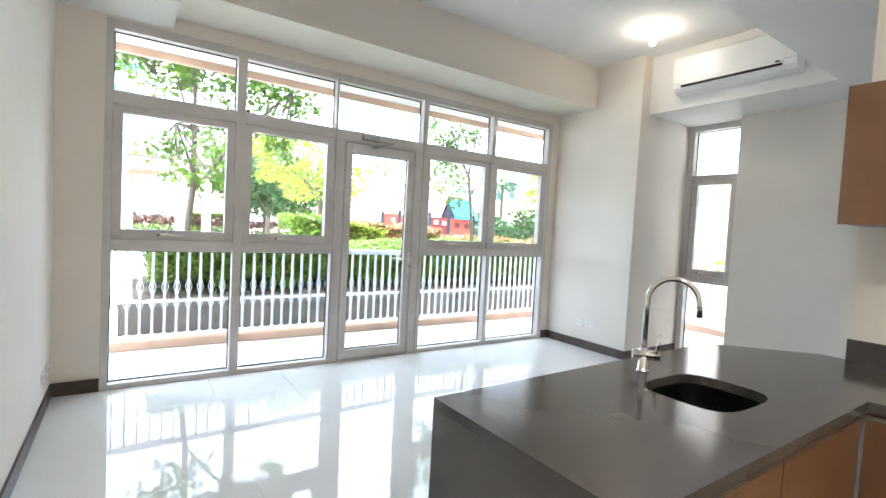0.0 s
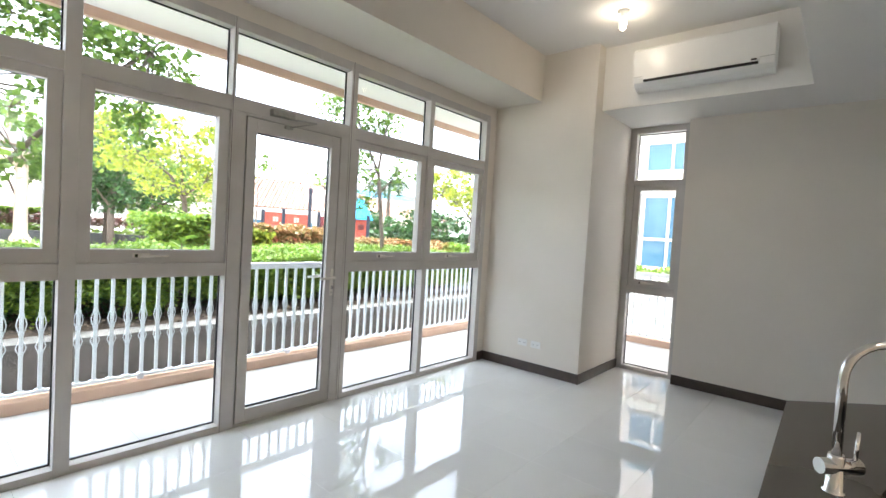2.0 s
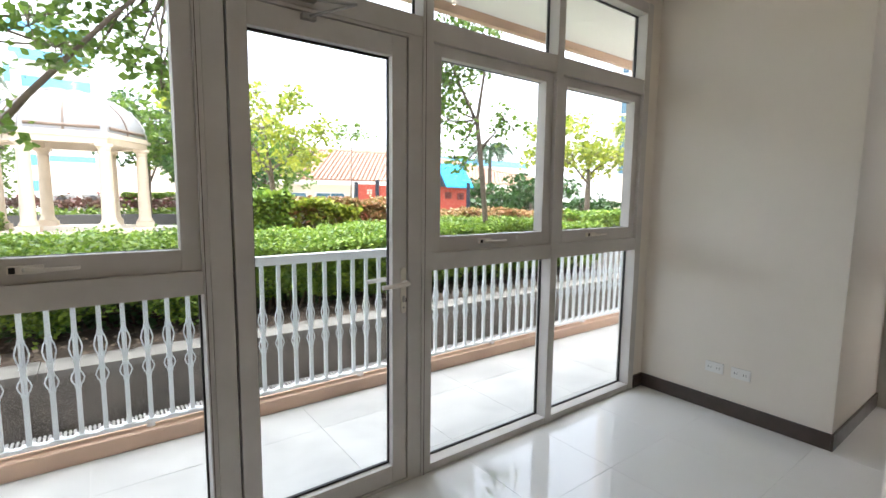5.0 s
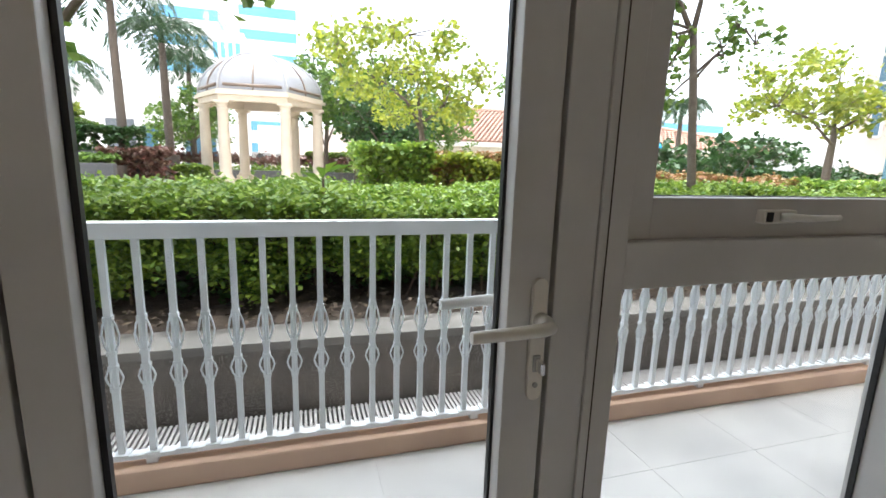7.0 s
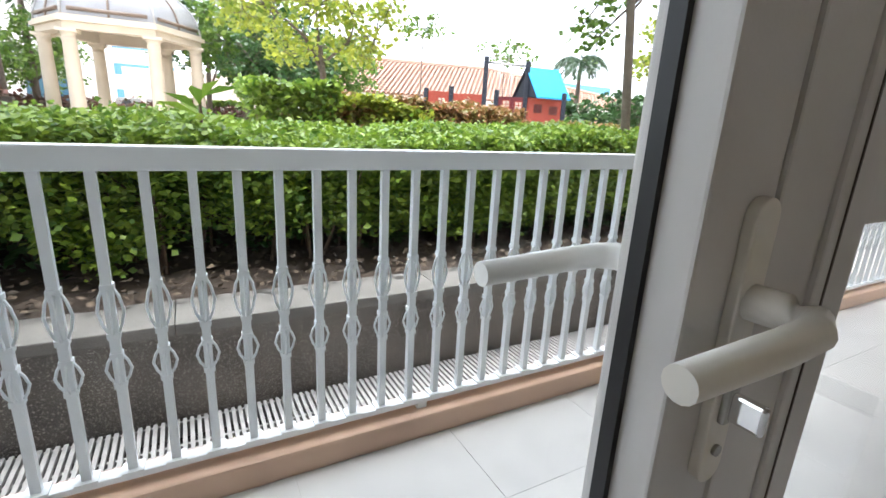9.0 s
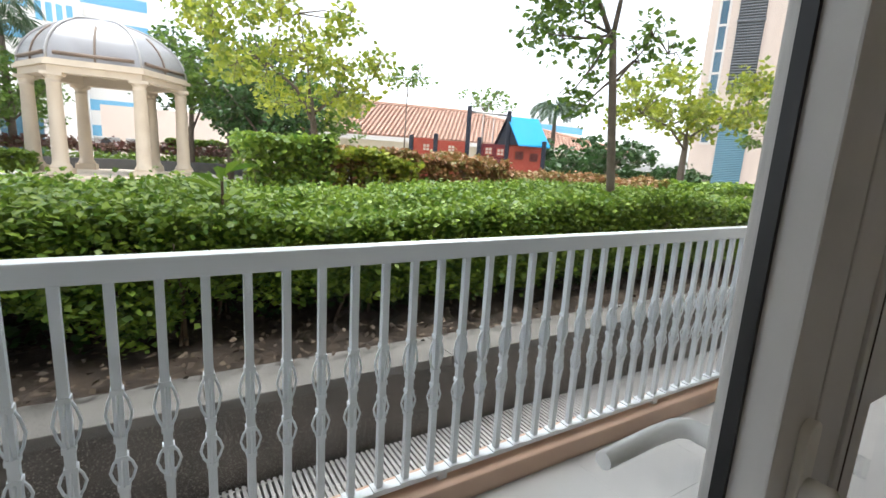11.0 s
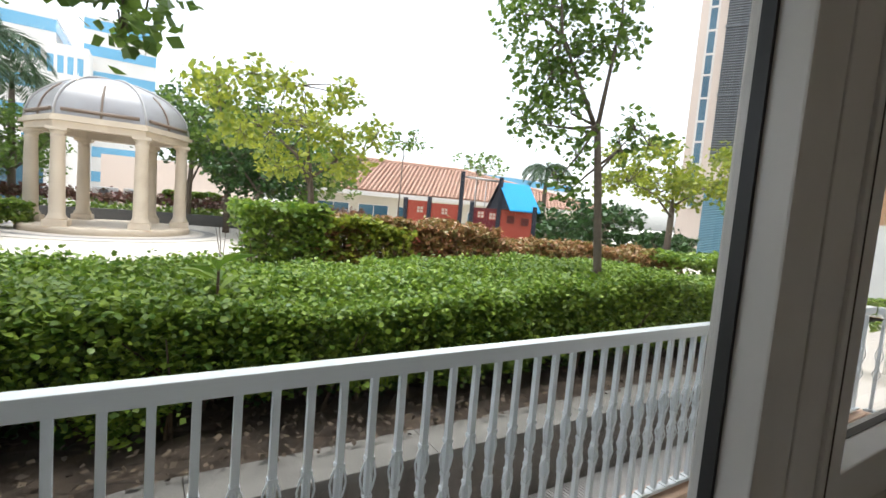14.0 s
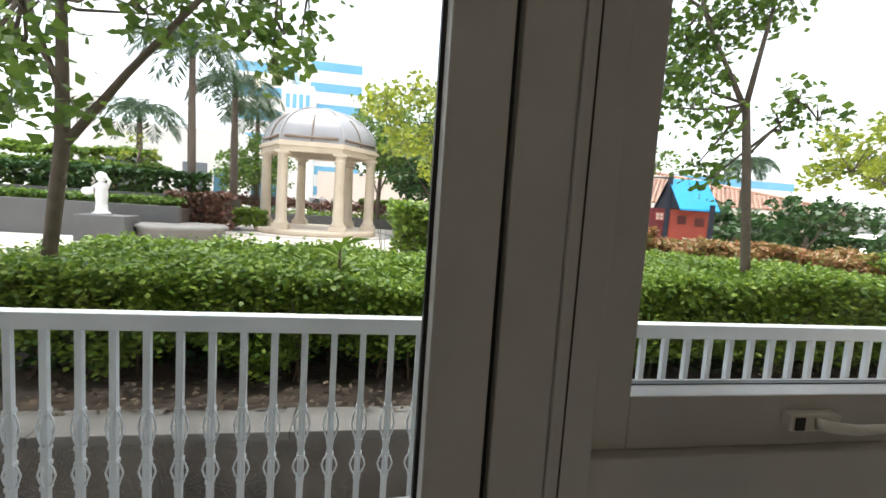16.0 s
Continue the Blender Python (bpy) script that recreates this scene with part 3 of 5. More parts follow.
def railing(length, phase, m):
    r = empty("railing", "white painted metal railing with ornamental balusters", "railing", "terrace railings", m=m)
    part("top_rail", bx(bmesh.new(), 0, length, -0.032, 0.032, 1.022, 1.085), M_RAIL, r, bevel=0.005)
    part("bottom_rail", bx(bmesh.new(), 0, length, -0.022, 0.022, 0.118, 0.138), M_RAIL, r, bevel=0.003)
    bm = bmesh.new()
    bx(bm, -0.012, 0.012, -0.012, 0.012, 0.138, 1.022)
    for za, zb, w in ((0.575, 0.715, 0.030), (0.425, 0.515, 0.030)):
        for s in (-1, 1):
            tube(bm, [(s * 0.010, 0, za), (s * w * 0.75, 0, za + (zb - za) * 0.22), (s * w, 0, (za + zb) / 2), (s * w * 0.75, 0, zb - (zb - za) * 0.22), (s * 0.010, 0, zb)], 0.0042, 5)
            tube(bm, [(0, s * 0.010, za), (0, s * w * 0.75, za + (zb - za) * 0.22), (0, s * w, (za + zb) / 2), (0, s * w * 0.75, zb - (zb - za) * 0.22), (0, s * 0.010, zb)], 0.0042, 5)
        for z in (za, zb):
            bx(bm, -0.0155, 0.0155, -0.0155, 0.0155, z - 0.008, z + 0.008)
    bx(bm, -0.028, 0.028, -0.026, 0.026, 0.137, 0.146)
    first = part("baluster", bm, M_RAIL, r)
    first.location.x = phase
    for i in range(1, int((length - phase) / 0.1118) + 1):
        o = new("baluster", first.data)
        o.parent = r
        o.location.x = phase + i * 0.1118
    for i in range(int(length / 1.4) + 1):
        part("foot", bx(bmesh.new(), i * 1.4 + 0.30, i * 1.4 + 0.34, -0.02, 0.02, 0.093, 0.119), M_RAIL, r)


railing(9.15, 0.1066, pose(-1.5, 5.67, 0))
railing(9.5, 0.05, pose(7.67, 5.63, 0, 0, 0, -90))

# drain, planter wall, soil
# solid block; its black colour stands in for the shade below the slats
struct("drain_channel", M_BLACK, -1.6, 7.7, 5.761, 6.08, -0.28, -0.06, label="drain channel, coloured black for the shade under the grating")
GR = empty("drain_grating", "white slotted drain grating beside the planter", "grating")
sl = part("slat", bx(bmesh.new(), -0.007, 0.007, 5.78, 6.07, 0.0, 0.016, pose(0, 0, 0)), M_GRAT, GR)
sl.location = (0.9, 0, 0.0)
for i in range(1, 260):
    o = new("slat", sl.data)
    o.parent = GR
    o.location = (0.9 + i * 0.0245, 0, 0.0)
for y in (5.775, 5.92, 6.065):
    part("cross_bar", bx(bmesh.new(), 0.85, 7.6, y - 0.006, y + 0.006, -0.062, 0.004), M_GRAT, GR)
PL = empty("planter_wall", "pebble washed grey planter wall with concrete coping", kind="structure")
box("wall_face", M_WASH, PL, -0.02, 7.75, 6.10, 6.24, -0.28, 0.36)
for i in range(7):
    a = -0.03 + i * 1.115
    box("coping", M_SLAB, PL, a, a + 1.113, 6.075, 6.345, 0.361, 0.41, bevel=0.006)
box("wall_end", M_WASH, PL, -0.02, 0.12, 6.24, 8.6, -0.28, 0.36)
box("wall_end", M_WASH, PL, 7.61, 7.75, 6.24, 8.6, -0.28, 0.36)
box("wall_back", M_WASH, PL, -0.02, 7.75, 8.6, 8.74, -0.28, 0.34)
P2 = empty("planter_wall_end", "second pebble washed planter wall past the path", kind="structure")
box("wall_face", M_WASH, P2, -3.2, -0.50, 6.10, 6.24, -0.28, 0.36)
box("coping", M_SLAB, P2, -3.2, -0.48, 6.075, 6.345, 0.361, 0.41, bevel=0.006)
box("wall_end", M_WASH, P2, -0.64, -0.50, 6.24, 8.6, -0.28, 0.36)
rng = np.random.default_rng(4)
bm = bmesh.new()
NX, NY = 70, 22
grid = [[bm.verts.new((0.12 + 7.49 * i / NX, 6.24 + 2.36 * j / NY, 0.375 + 0.05 * noise.noise((i * 0.4, j * 0.5, 0)) + 0.012 * rng.normal() + 0.06 * min(1, j / 6))) for j in range(NY + 1)] for i in range(NX + 1)]
for i in range(NX):
    for j in range(NY):
        bm.faces.new((grid[i][j], grid[i + 1][j], grid[i + 1][j + 1], grid[i][j + 1]))
part("soil", bm, M_SOIL, None, "dry brown soil in the planter", kind="structure")
k = 3800
pts = np.stack([rng.uniform(0.15, 7.6, k), 6.27 + 1.6 * rng.uniform(0, 1, k) ** 1.3, np.full(k, 0.45) + rng.normal(0, 0.02, k)], 1)
leaves("leaf_litter", M_LITTER, pts, 0.032, up=3.0, label="dry brown leaf litter on the soil", kind="stuff", seed=7)


def hedge(name, x0, x1, y0, y1, zlo, ztop, count, size, material, label, seed, stems=0, soilz=0.42, wob=0.07):
    g = np.random.default_rng(seed)
    h = empty(name, label, "hedge")
    n = count // 7
    x, v = g.uniform(x0, x1, n), g.uniform(0, 1, n)
    y = y0 + (y1 - y0) * v
    edge = np.array([noise.noise((a * 1.1, seed * 3.1, 0)) for a in x])
    top = ztop + wob * np.array([noise.noise((a * 1.7, b * 1.7, seed)) for a, b in zip(x, y)]) + 0.5 * wob * edge
    low = zlo + 1.2 * wob * np.array([noise.noise((a * 2.3, 5.0, seed)) for a in x])
    w = g.uniform(0, 1, n)
    z = np.where(w < 0.62, top - np.abs(g.normal(0, 0.045, n)), low + (top - low) * g.uniform(0, 1, n))
    face = (w >= 0.62) & (g.uniform(0, 1, n) < 0.42)
    y = np.where(face, y0 + np.abs(g.normal(0, 0.07, n)) + 0.06 * edge, y)
    c = np.stack([x, y, z], 1)
    c = (c[:, None, :] + g.normal(0, 0.030, (n, 7, 3))).reshape(-1, 3)
    leaves("foliage", material, c, size, h, up=1.2, seed=seed)
    if stems:
        bm = bmesh.new()
        for _ in range(stems):
            sx, sy = g.uniform(x0, x1), y0 + (y1 - y0) * g.uniform(0.05, 0.9)
            p = Vector((sx, sy, soilz - 0.03))
            q = p + Vector((g.normal(0, 0.06), g.normal(0, 0.06), (ztop - soilz) * 0.45))
            for _ in range(3):
                e = q + Vector((g.normal(0, 0.12), g.normal(0, 0.10), (ztop - soilz) * g.uniform(0.3, 0.5)))
                tube(bm, [p, q, e], [0.011, 0.008, 0.003], 5, cap=False)
        part("stems", bm, M_TWIG, h, "thin brown stems")
    return h


hedge("hedge", 0.30, 3.95, 6.60, 8.20, 0.60, 1.07, 112000, 0.036, M_L_HEDGE, "clipped green hedge with bare stems in the planter", 11, 190, 0.42, 0.14)
hedge("hedge", 3.75, 7.45, 6.58, 8.35, 0.60, 1.11, 118000, 0.036, M_L_HEDGE, "clipped bright green hedge with bare stems in the planter", 12, 190, 0.42, 0.10)
# inner fill in the dark leaf colour, painting the shade inside the hedge
hedge("hedge", 0.30, 7.5, 6.78, 8.5, 0.45, 0.85, 26000, 0.05, M_L_DARK, "inner leaves of the planter hedge, coloured dark as its shade", 13)

hedge("hedge", -3.1, -0.55, 6.7, 8.4, 0.30, 0.95, 16000, 0.05, M_L_HEDGE, "low green shrubs in the second planter", 48, 40, 0.2, 0.12)

# ---------------------------------------------------------------- trees
def tree(label, trunk, radii, limbs, blobs, per, size, material, seed, droop=0.25, name="tree"):
    t = empty(name, label, "tree")
    part("trunk", tube(bmesh.new(), trunk, radii, 10), M_BARK, t)
    bm = bmesh.new()
    for pts_, r0 in limbs:
        tube(bm, pts_, [r0 * (1 - 0.75 * i / (len(pts_) - 1)) for i in range(len(pts_))], 6)
    g = np.random.default_rng(seed)
    ends = [Vector(p[-1]) for p, _ in limbs] + [Vector(p[-2]) for p, _ in limbs] + [Vector(trunk[-1])]
    for x, y, z, r, sq in blobs:
        c = Vector((x, y, z))
        e = min(ends, key=lambda q: (q - c).length)
        mid = (e + c) / 2 + Vector(g.normal(0, 0.06, 3))
        tube(bm, [e, mid, c], [0.014 + 0.006 * r, 0.010, 0.004], 5)
        for _ in range(5):
            d = Vector(g.normal(0, 1, 3)).normalized() * r * 0.85
            tube(bm, [c, c + d * 0.5 + Vector((0, 0, 0.05)), c + d], [0.006, 0.004, 0.002], 4, cap=False)
    part("limbs", bm, M_BARK, t, "branching grey limbs")
    leaves("crown", material, blob_points(blobs, per, seed), size, t, droop=droop, seed=seed)
    return t


def fan_blobs(c, spread, zspan, k, r, seed, sq=0.6):
    g = np.random.default_rng(seed)
    out = []
    for i in range(k):
        a, d = 2.4 * i + g.uniform(-0.4, 0.4), spread * math.sqrt((i + 0.5) / k)
        out.append((c[0] + d * math.cos(a), c[1] + d * math.sin(a), c[2] + zspan * g.uniform(-0.5, 0.5) * (1 - 0.4 * d / spread), r * g.uniform(0.7, 1.3), sq))
    return out


# slender tree rising out of the hedge
fb = [(5.06, 7.62, 3.18, 0.24, 0.8), (5.19, 7.51, 2.93, 0.22, 0.8), (5.1, 7.59, 2.75, 0.2, 0.8), (4.96, 7.56, 2.5, 0.17, 0.8), (5.4, 7.7, 2.55, 0.18, 0.8), (5.21, 7.28, 2.72, 0.18, 0.8), (5.43, 7.5, 3.19, 0.22, 0.8), (5.46, 7.28, 3.23, 0.2, 0.8),
      (5.8, 7.22, 3.36, 0.16, 0.8), (5.29, 7.12, 2.39, 0.12, 0.8), (5.51, 7.42, 2.25, 0.13, 0.8), (5.38, 7.34, 1.91, 0.14, 0.8), (5.19, 7.32, 1.99, 0.1, 0.8), (5.78, 7.0, 2.5, 0.15, 0.8), (5.85, 6.88, 2.36, 0.14, 0.8), (5.73, 7.1, 2.36, 0.1, 0.8),
      (5.2, 7.76, 3.69, 0.26, 0.8), (5.41, 7.55, 3.79, 0.28, 0.8), (5.42, 7.11, 3.59, 0.24, 0.8), (4.92, 7.73, 3.5, 0.2, 0.8), (5.5, 7.3, 4.3, 0.4, 0.8), (5.0, 7.5, 4.4, 0.4, 0.8), (5.9, 7.3, 4.2, 0.32, 0.8), (5.4, 7.3, 4.9, 0.45, 0.8)]
tree("slender grey tree with loose green leaves in the hedge", [(5.56, 7.05, 0.40), (5.55, 7.06, 1.2), (5.50, 7.12, 2.0), (5.46, 7.16, 2.5)], [0.044, 0.038, 0.034, 0.030],
     [([(5.46, 7.16, 2.45), (5.33, 7.26, 2.8), (5.2, 7.45, 3.3), (5.1, 7.5, 4.2)], 0.026), ([(5.46, 7.16, 2.48), (5.55, 7.18, 2.9), (5.68, 7.2, 3.5), (5.62, 7.2, 4.6)], 0.026), ([(5.50, 7.12, 2.1), (5.64, 7.05, 2.3), (5.78, 7.0, 2.5)], 0.012)], [(x, y, z, 1.15 * r, q) for x, y, z, r, q in fb], 3000, 0.062, M_L_FRONT, 21)
# forked tree near the planter's end
lb = [(1.31, 7.04, 2.58, 0.16, 0.8), (1.49, 7.28, 2.62, 0.16, 0.8), (1.72, 7.04, 2.48, 0.13, 0.8), (1.96, 7.05, 2.55, 0.14, 0.8), (1.98, 7.55, 2.54, 0.09, 0.8), (1.28, 7.4, 2.91, 0.2, 0.8), (1.26, 6.77, 2.5, 0.12, 0.8), (0.51, 7.02, 2.26, 0.14, 0.8), (0.5, 6.96, 1.93, 0.12, 0.8), (0.96, 6.71, 1.92, 0.08, 0.8), (0.84, 6.54, 2.34, 0.16, 0.8), (1.59, 7.44, 2.84, 0.16, 0.8), (1.91, 6.95, 2.34, 0.08, 0.8), (1.13, 6.76, 2.61, 0.16, 0.8), (0.37, 6.94, 2.31, 0.2, 0.8), (0.71, 6.47, 1.94, 0.16, 0.8), (1.73, 7.29, 2.96, 0.2, 0.8), (2.07, 7.39, 2.75, 0.1, 0.8),
      (0.5, 7.0, 3.3, 0.3, 0.8), (0.1, 7.2, 3.6, 0.35, 0.8), (1.0, 7.1, 3.7, 0.35, 0.7), (1.6, 7.2, 3.6, 0.34, 0.6), (0.5, 6.8, 4.1, 0.5, 0.7), (1.3, 7.3, 4.3, 0.5, 0.6), (2.2, 7.1, 3.9, 0.4, 0.6), (0.37, 7.2, 3.4, 0.4, 0.8), (-0.2, 6.9, 3.5, 0.4, 0.8), (1.5, 7.2, 3.4, 0.4, 0.6), (1.9, 7.3, 3.3, 0.34, 0.6), (2.25, 7.2, 3.15, 0.26, 0.6), (0.9, 7.1, 3.3, 0.36, 0.7), (2.4, 7.0, 3.6, 0.3, 0.7)]
tree("forked grey tree with broad green leaves by the planter", [(0.65, 6.93, 0.36), (0.68, 6.94, 1.0), (0.755, 6.96, 1.75), (0.76, 6.96, 2.3), (0.75, 6.96, 3.2), (0.67, 6.96, 4.2)], [0.046, 0.040, 0.042, 0.032, 0.026, 0.016],
     [([(0.76, 6.96, 1.74), (1.08, 7.0, 2.2), (1.6, 7.03, 2.85), (2.05, 7.1, 3.35), (2.5, 7.15, 3.9)], 0.030), ([(0.76, 6.96, 2.0), (0.55, 7.0, 2.6), (0.3, 7.0, 3.2)], 0.02), ([(0.76, 6.96, 2.5), (0.55, 6.9, 3.1), (0.45, 7.0, 3.9)], 0.02)], [(x, y, z, 1.1 * r, q) for x, y, z, r, q in lb], 2300, 0.075, M_L_FRONT, 22)
# yellow-green ornamental tree behind
tree("small spreading yellow-green tree behind the hedge", [(4.56, 12.7, -0.05), (4.55, 12.7, 1.0), (4.48, 12.7, 1.8), (4.42, 12.7, 2.3)], [0.075, 0.065, 0.055, 0.045],
     [([(4.48, 12.7, 1.85), (4.15, 12.6, 2.4), (3.6, 12.6, 2.8), (2.9, 12.6, 3.1)], 0.035), ([(4.42, 12.7, 2.2), (4.4, 12.8, 2.9), (4.2, 12.7, 3.6)], 0.03), ([(4.46, 12.7, 2.0), (4.9, 12.6, 2.4), (5.4, 12.6, 2.6)], 0.03)],
     fan_blobs((4.15, 12.7, 2.85), 1.45, 1.8, 40, 0.33, 5), 850, 0.10, M_L_YEL, 23, droop=0.4)
tree("yellow-green tree with flat spreading crown", [(14.5, 12.05, -0.05), (14.5, 12.05, 1.4), (14.6, 12.1, 2.4)], [0.11, 0.09, 0.07],
     [([(14.5, 12.05, 2.0), (14.0, 12.3, 2.6), (13.5, 12.8, 2.9)], 0.04), ([(14.6, 12.1, 2.3), (15.0, 11.6, 2.8), (15.3, 11.0, 3.1)], 0.04), ([(14.6, 12.1, 2.3), (14.5, 12.1, 3.2), (14.4, 12.1, 4.0)], 0.04)],
     fan_blobs((14.3, 12.0, 3.15), 1.9, 1.7, 44, 0.42, 6, 0.5), 420, 0.13, M_L_YEL, 24)
tree("young green tree beyond the hedge", [(18.5, 11.1, -0.05), (18.5, 11.1, 1.6), (18.6, 11.1, 2.6)], [0.08, 0.07, 0.05],
     [([(18.6, 10.9, 1.9), (19.0, 10.8, 2.8), (19.5, 10.8, 3.3)], 0.03), ([(18.6, 10.9, 2.2), (18.2, 11.0, 3.0), (18.0, 11.0, 3.6)], 0.03)], fan_blobs((18.6, 11.2, 3.2), 1.35, 2.4, 30, 0.45, 7), 380, 0.14, M_L_FRONT, 25)
tree("thin sapling with a few leaves", [(7.8, 15.8, -0.05), (7.8, 15.8, 1.5), (7.83, 15.8, 3.2)], [0.025, 0.02, 0.012], [([(7.83, 15.8, 2.9), (8.0, 15.8, 3.4), (8.2, 15.8, 3.5)], 0.01)], fan_blobs((7.9, 15.8, 3.4), 0.5, 0.5, 7, 0.18, 8), 330, 0.10, M_L_FRONT, 26)
tree("thin sapling with a few leaves", [(11.6, 17.5, -0.05), (11.6, 17.5, 1.5), (11.6, 17.5, 3.0)], [0.025, 0.02, 0.012], [([(11.6, 17.5, 2.6), (11.9, 17.5, 3.0), (12.2, 17.5, 3.3)], 0.01)], fan_blobs((11.7, 17.5, 3.3), 0.8, 0.6, 8, 0.25, 9), 300, 0.12, M_L_FRONT, 27)
for i, (x, y, h, s) in enumerate(((4.5, 24.0, 6.3, 2.0), (6.0, 25.5, 5.6, 2.2), (7.2, 23.0, 4.4, 1.7), (3.4, 27.5, 6.6, 2.0), (-2.6, 28.5, 4.6, 1.6), (5.2, 21.5, 4.8, 1.5))):
    tree("dense dark green tree behind the pavilion", [(x, y, -0.1), (x, y, 1.6), (x + 0.1, y, h * 0.55)], [0.13, 0.11, 0.08],
         [([(x, y, 1.7), (x - 0.7, y, h * 0.55), (x - 1.2, y, h * 0.7)], 0.05), ([(x, y, 1.8), (x + 0.7, y, h * 0.55), (x + 1.2, y, h * 0.7)], 0.05)], fan_blobs((x, y, h * 0.62), s, h * 0.62, 34, 0.62, 30 + i, 0.7), 300, 0.16, M_L_DARK if i % 2 else M_L_FRONT, 31 + i)
for i, (x, y, h, s) in enumerate(((17.5, 22.0, 2.6, 1.4), (13.2, 15.9, 2.3, 1.1), (21.0, 19.5, 3.4, 1.8), (15.2, 15.2, 2.6, 1.2), (17.4, 14.0, 1.7, 0.9))):
    tree("low bushy green tree near the long house", [(x, y, -0.1), (x, y, 0.7), (x, y, h * 0.5)], [0.08, 0.07, 0.05],
         [([(x, y, 0.8), (x - 0.5, y, h * 0.6), (x - 0.8, y, h * 0.7)], 0.04), ([(x, y, 0.8), (x + 0.5, y, h * 0.6), (x + 0.8, y, h * 0.7)], 0.04)], fan_blobs((x, y, h * 0.62), s, h * 0.55, 22, 0.45, 50 + i, 0.7), 150, 0.19, M_L_DARK, 51 + i)


def palm(x, y, h, fronds, ln, seed, r=0.13):
    g = np.random.default_rng(seed)
    p = empty("palm_tree", "tall palm with grey ringed trunk and drooping fronds", "palm", "palms in the courtyard")
    bm = tube(bmesh.new(), [(x, y, -0.1), (x + 0.02, y, h * 0.3), (x, y, h * 0.7), (x, y, h)], [r * 1.25, r, r * 0.9, r * 0.7], 10)
    part("trunk", bm, M_BARK, p)
    part("crownshaft", tube(bmesh.new(), [(x, y, h - 0.05), (x, y, h + 0.55)], [r * 0.8, r * 0.4], 8), M_L_PALM, p, "smooth green crownshaft")
    for i in range(fronds):
        a = 2 * math.pi * i / fronds + g.uniform(-0.25, 0.25)
        up = g.uniform(0.25, 1.1)
        bm = bmesh.new()
        prev = None
        q, d = Vector((x, y, h + 0.45)), Vector((math.cos(a), math.sin(a), up)).normalized()
        n = 16
        spine = []
        for j in range(n + 1):
            spine.append(q.copy())
            q = q + d * (ln / n)
            d = (d + Vector((0, 0, -0.16))).normalized()
        tube(bm, spine, [0.022 * (1 - 0.8 * j / n) for j in range(n + 1)], 4, cap=False)
        for j in range(2, n + 1):
            t = (spine[min(j + 1, n)] - spine[j - 1]).normalized()
            s = t.cross(Vector((0, 0, 1))).normalized()
            for sg in (-1, 1):
                for o in (0.0, 0.5):
                    b0 = spine[j] - t * o * ln / n
                    l2 = ln * 0.26 * math.sin(math.pi * (0.15 + 0.8 * j / n)) + 0.1
                    e = b0 + (s * sg * 0.8 + t * 0.55 + Vector((0, 0, g.uniform(-0.75, 0.15)))).normalized() * l2
                    wd = t * 0.045
                    bm.faces.new([bm.verts.new(b0 - wd), bm.verts.new((b0 + e) / 2 - wd * 0.9 + Vector((0, 0, 0.03))), bm.verts.new(e), bm.verts.new((b0 + e) / 2 + wd * 0.9 + Vector((0, 0, 0.03)))])
        part("frond", bm, M_L_PALM, p)


palm(-2.95, 20.4, 5.7, 14, 2.3, 71)
palm(-2.47, 23.7, 5.2, 15, 2.4, 72, 0.15)
palm(-2.7, 29.0, 5.0, 13, 2.3, 73)
palm(20.0, 22.9, 3.9, 13, 1.7, 74)
palm(-6.2, 24.5, 4.0, 12, 2.2, 75)

# ---------------------------------------------------------------- courtyard
GZ = 0.12
struct("ground", M_PAVE, -400, 400, 8.74, 700, -0.40, GZ - 0.02, label="cream stone paved courtyard ground")
struct("ground_side", M_PAVE, 7.85, 400, -300, 8.74, -0.40, -0.04, label="cream paved ground beside the terrace")
struct("ground_rear", M_PAVE, -400, -1.6, -300, 8.74, -0.40, -0.04, label="cream paved ground beside the terrace")
struct("ground_end", M_PAVE, -1.6, -0.02, 6.08, 8.74, -0.40, -0.04, label="cream paved strip beside the planter")

# pavilion
GX, GY = 0.90, 22.6
GA = empty("pavilion", "cream stone pavilion with smoky domed roof", "pavilion", m=pose(GX, GY, GZ, 0, 0, -4))
for r0, m_ in ((3.6, M_PAVE), (3.1, M_GREYP), (2.75, M_PAVE)):
    part("paving_ring", lathe(bmesh.new(), [(r0, -0.02), (r0, 0.012 - 0.003 * r0)], 64), m_, GA, "flat ring of courtyard paving")
part("platform", lathe(bmesh.new(), [(2.27, -0.02), (2.27, 0.17), (2.24, 0.20)], 48), M_STONE, GA)
for i in range(6):
    a = radians(60 * i)
    c = (1.96 * math.cos(a), 1.96 * math.sin(a))
    bm = bmesh.new()
    bx(bm, c[0] - 0.28, c[0] + 0.28, c[1] - 0.28, c[1] + 0.28, 0.20, 0.38)
    lathe(bm, [(0.26, 0.38), (0.26, 0.42), (0.20, 0.52), (0.195, 0.60), (0.165, 2.62), (0.18, 2.64), (0.18, 2.69), (0.165, 2.70), (0.17, 2.78), (0.23, 2.84)], 18, c)
    bx(bm, c[0] - 0.24, c[0] + 0.24, c[1] - 0.24, c[1] + 0.24, 2.84, 2.92)
    part("column", bm, M_STONE, GA)
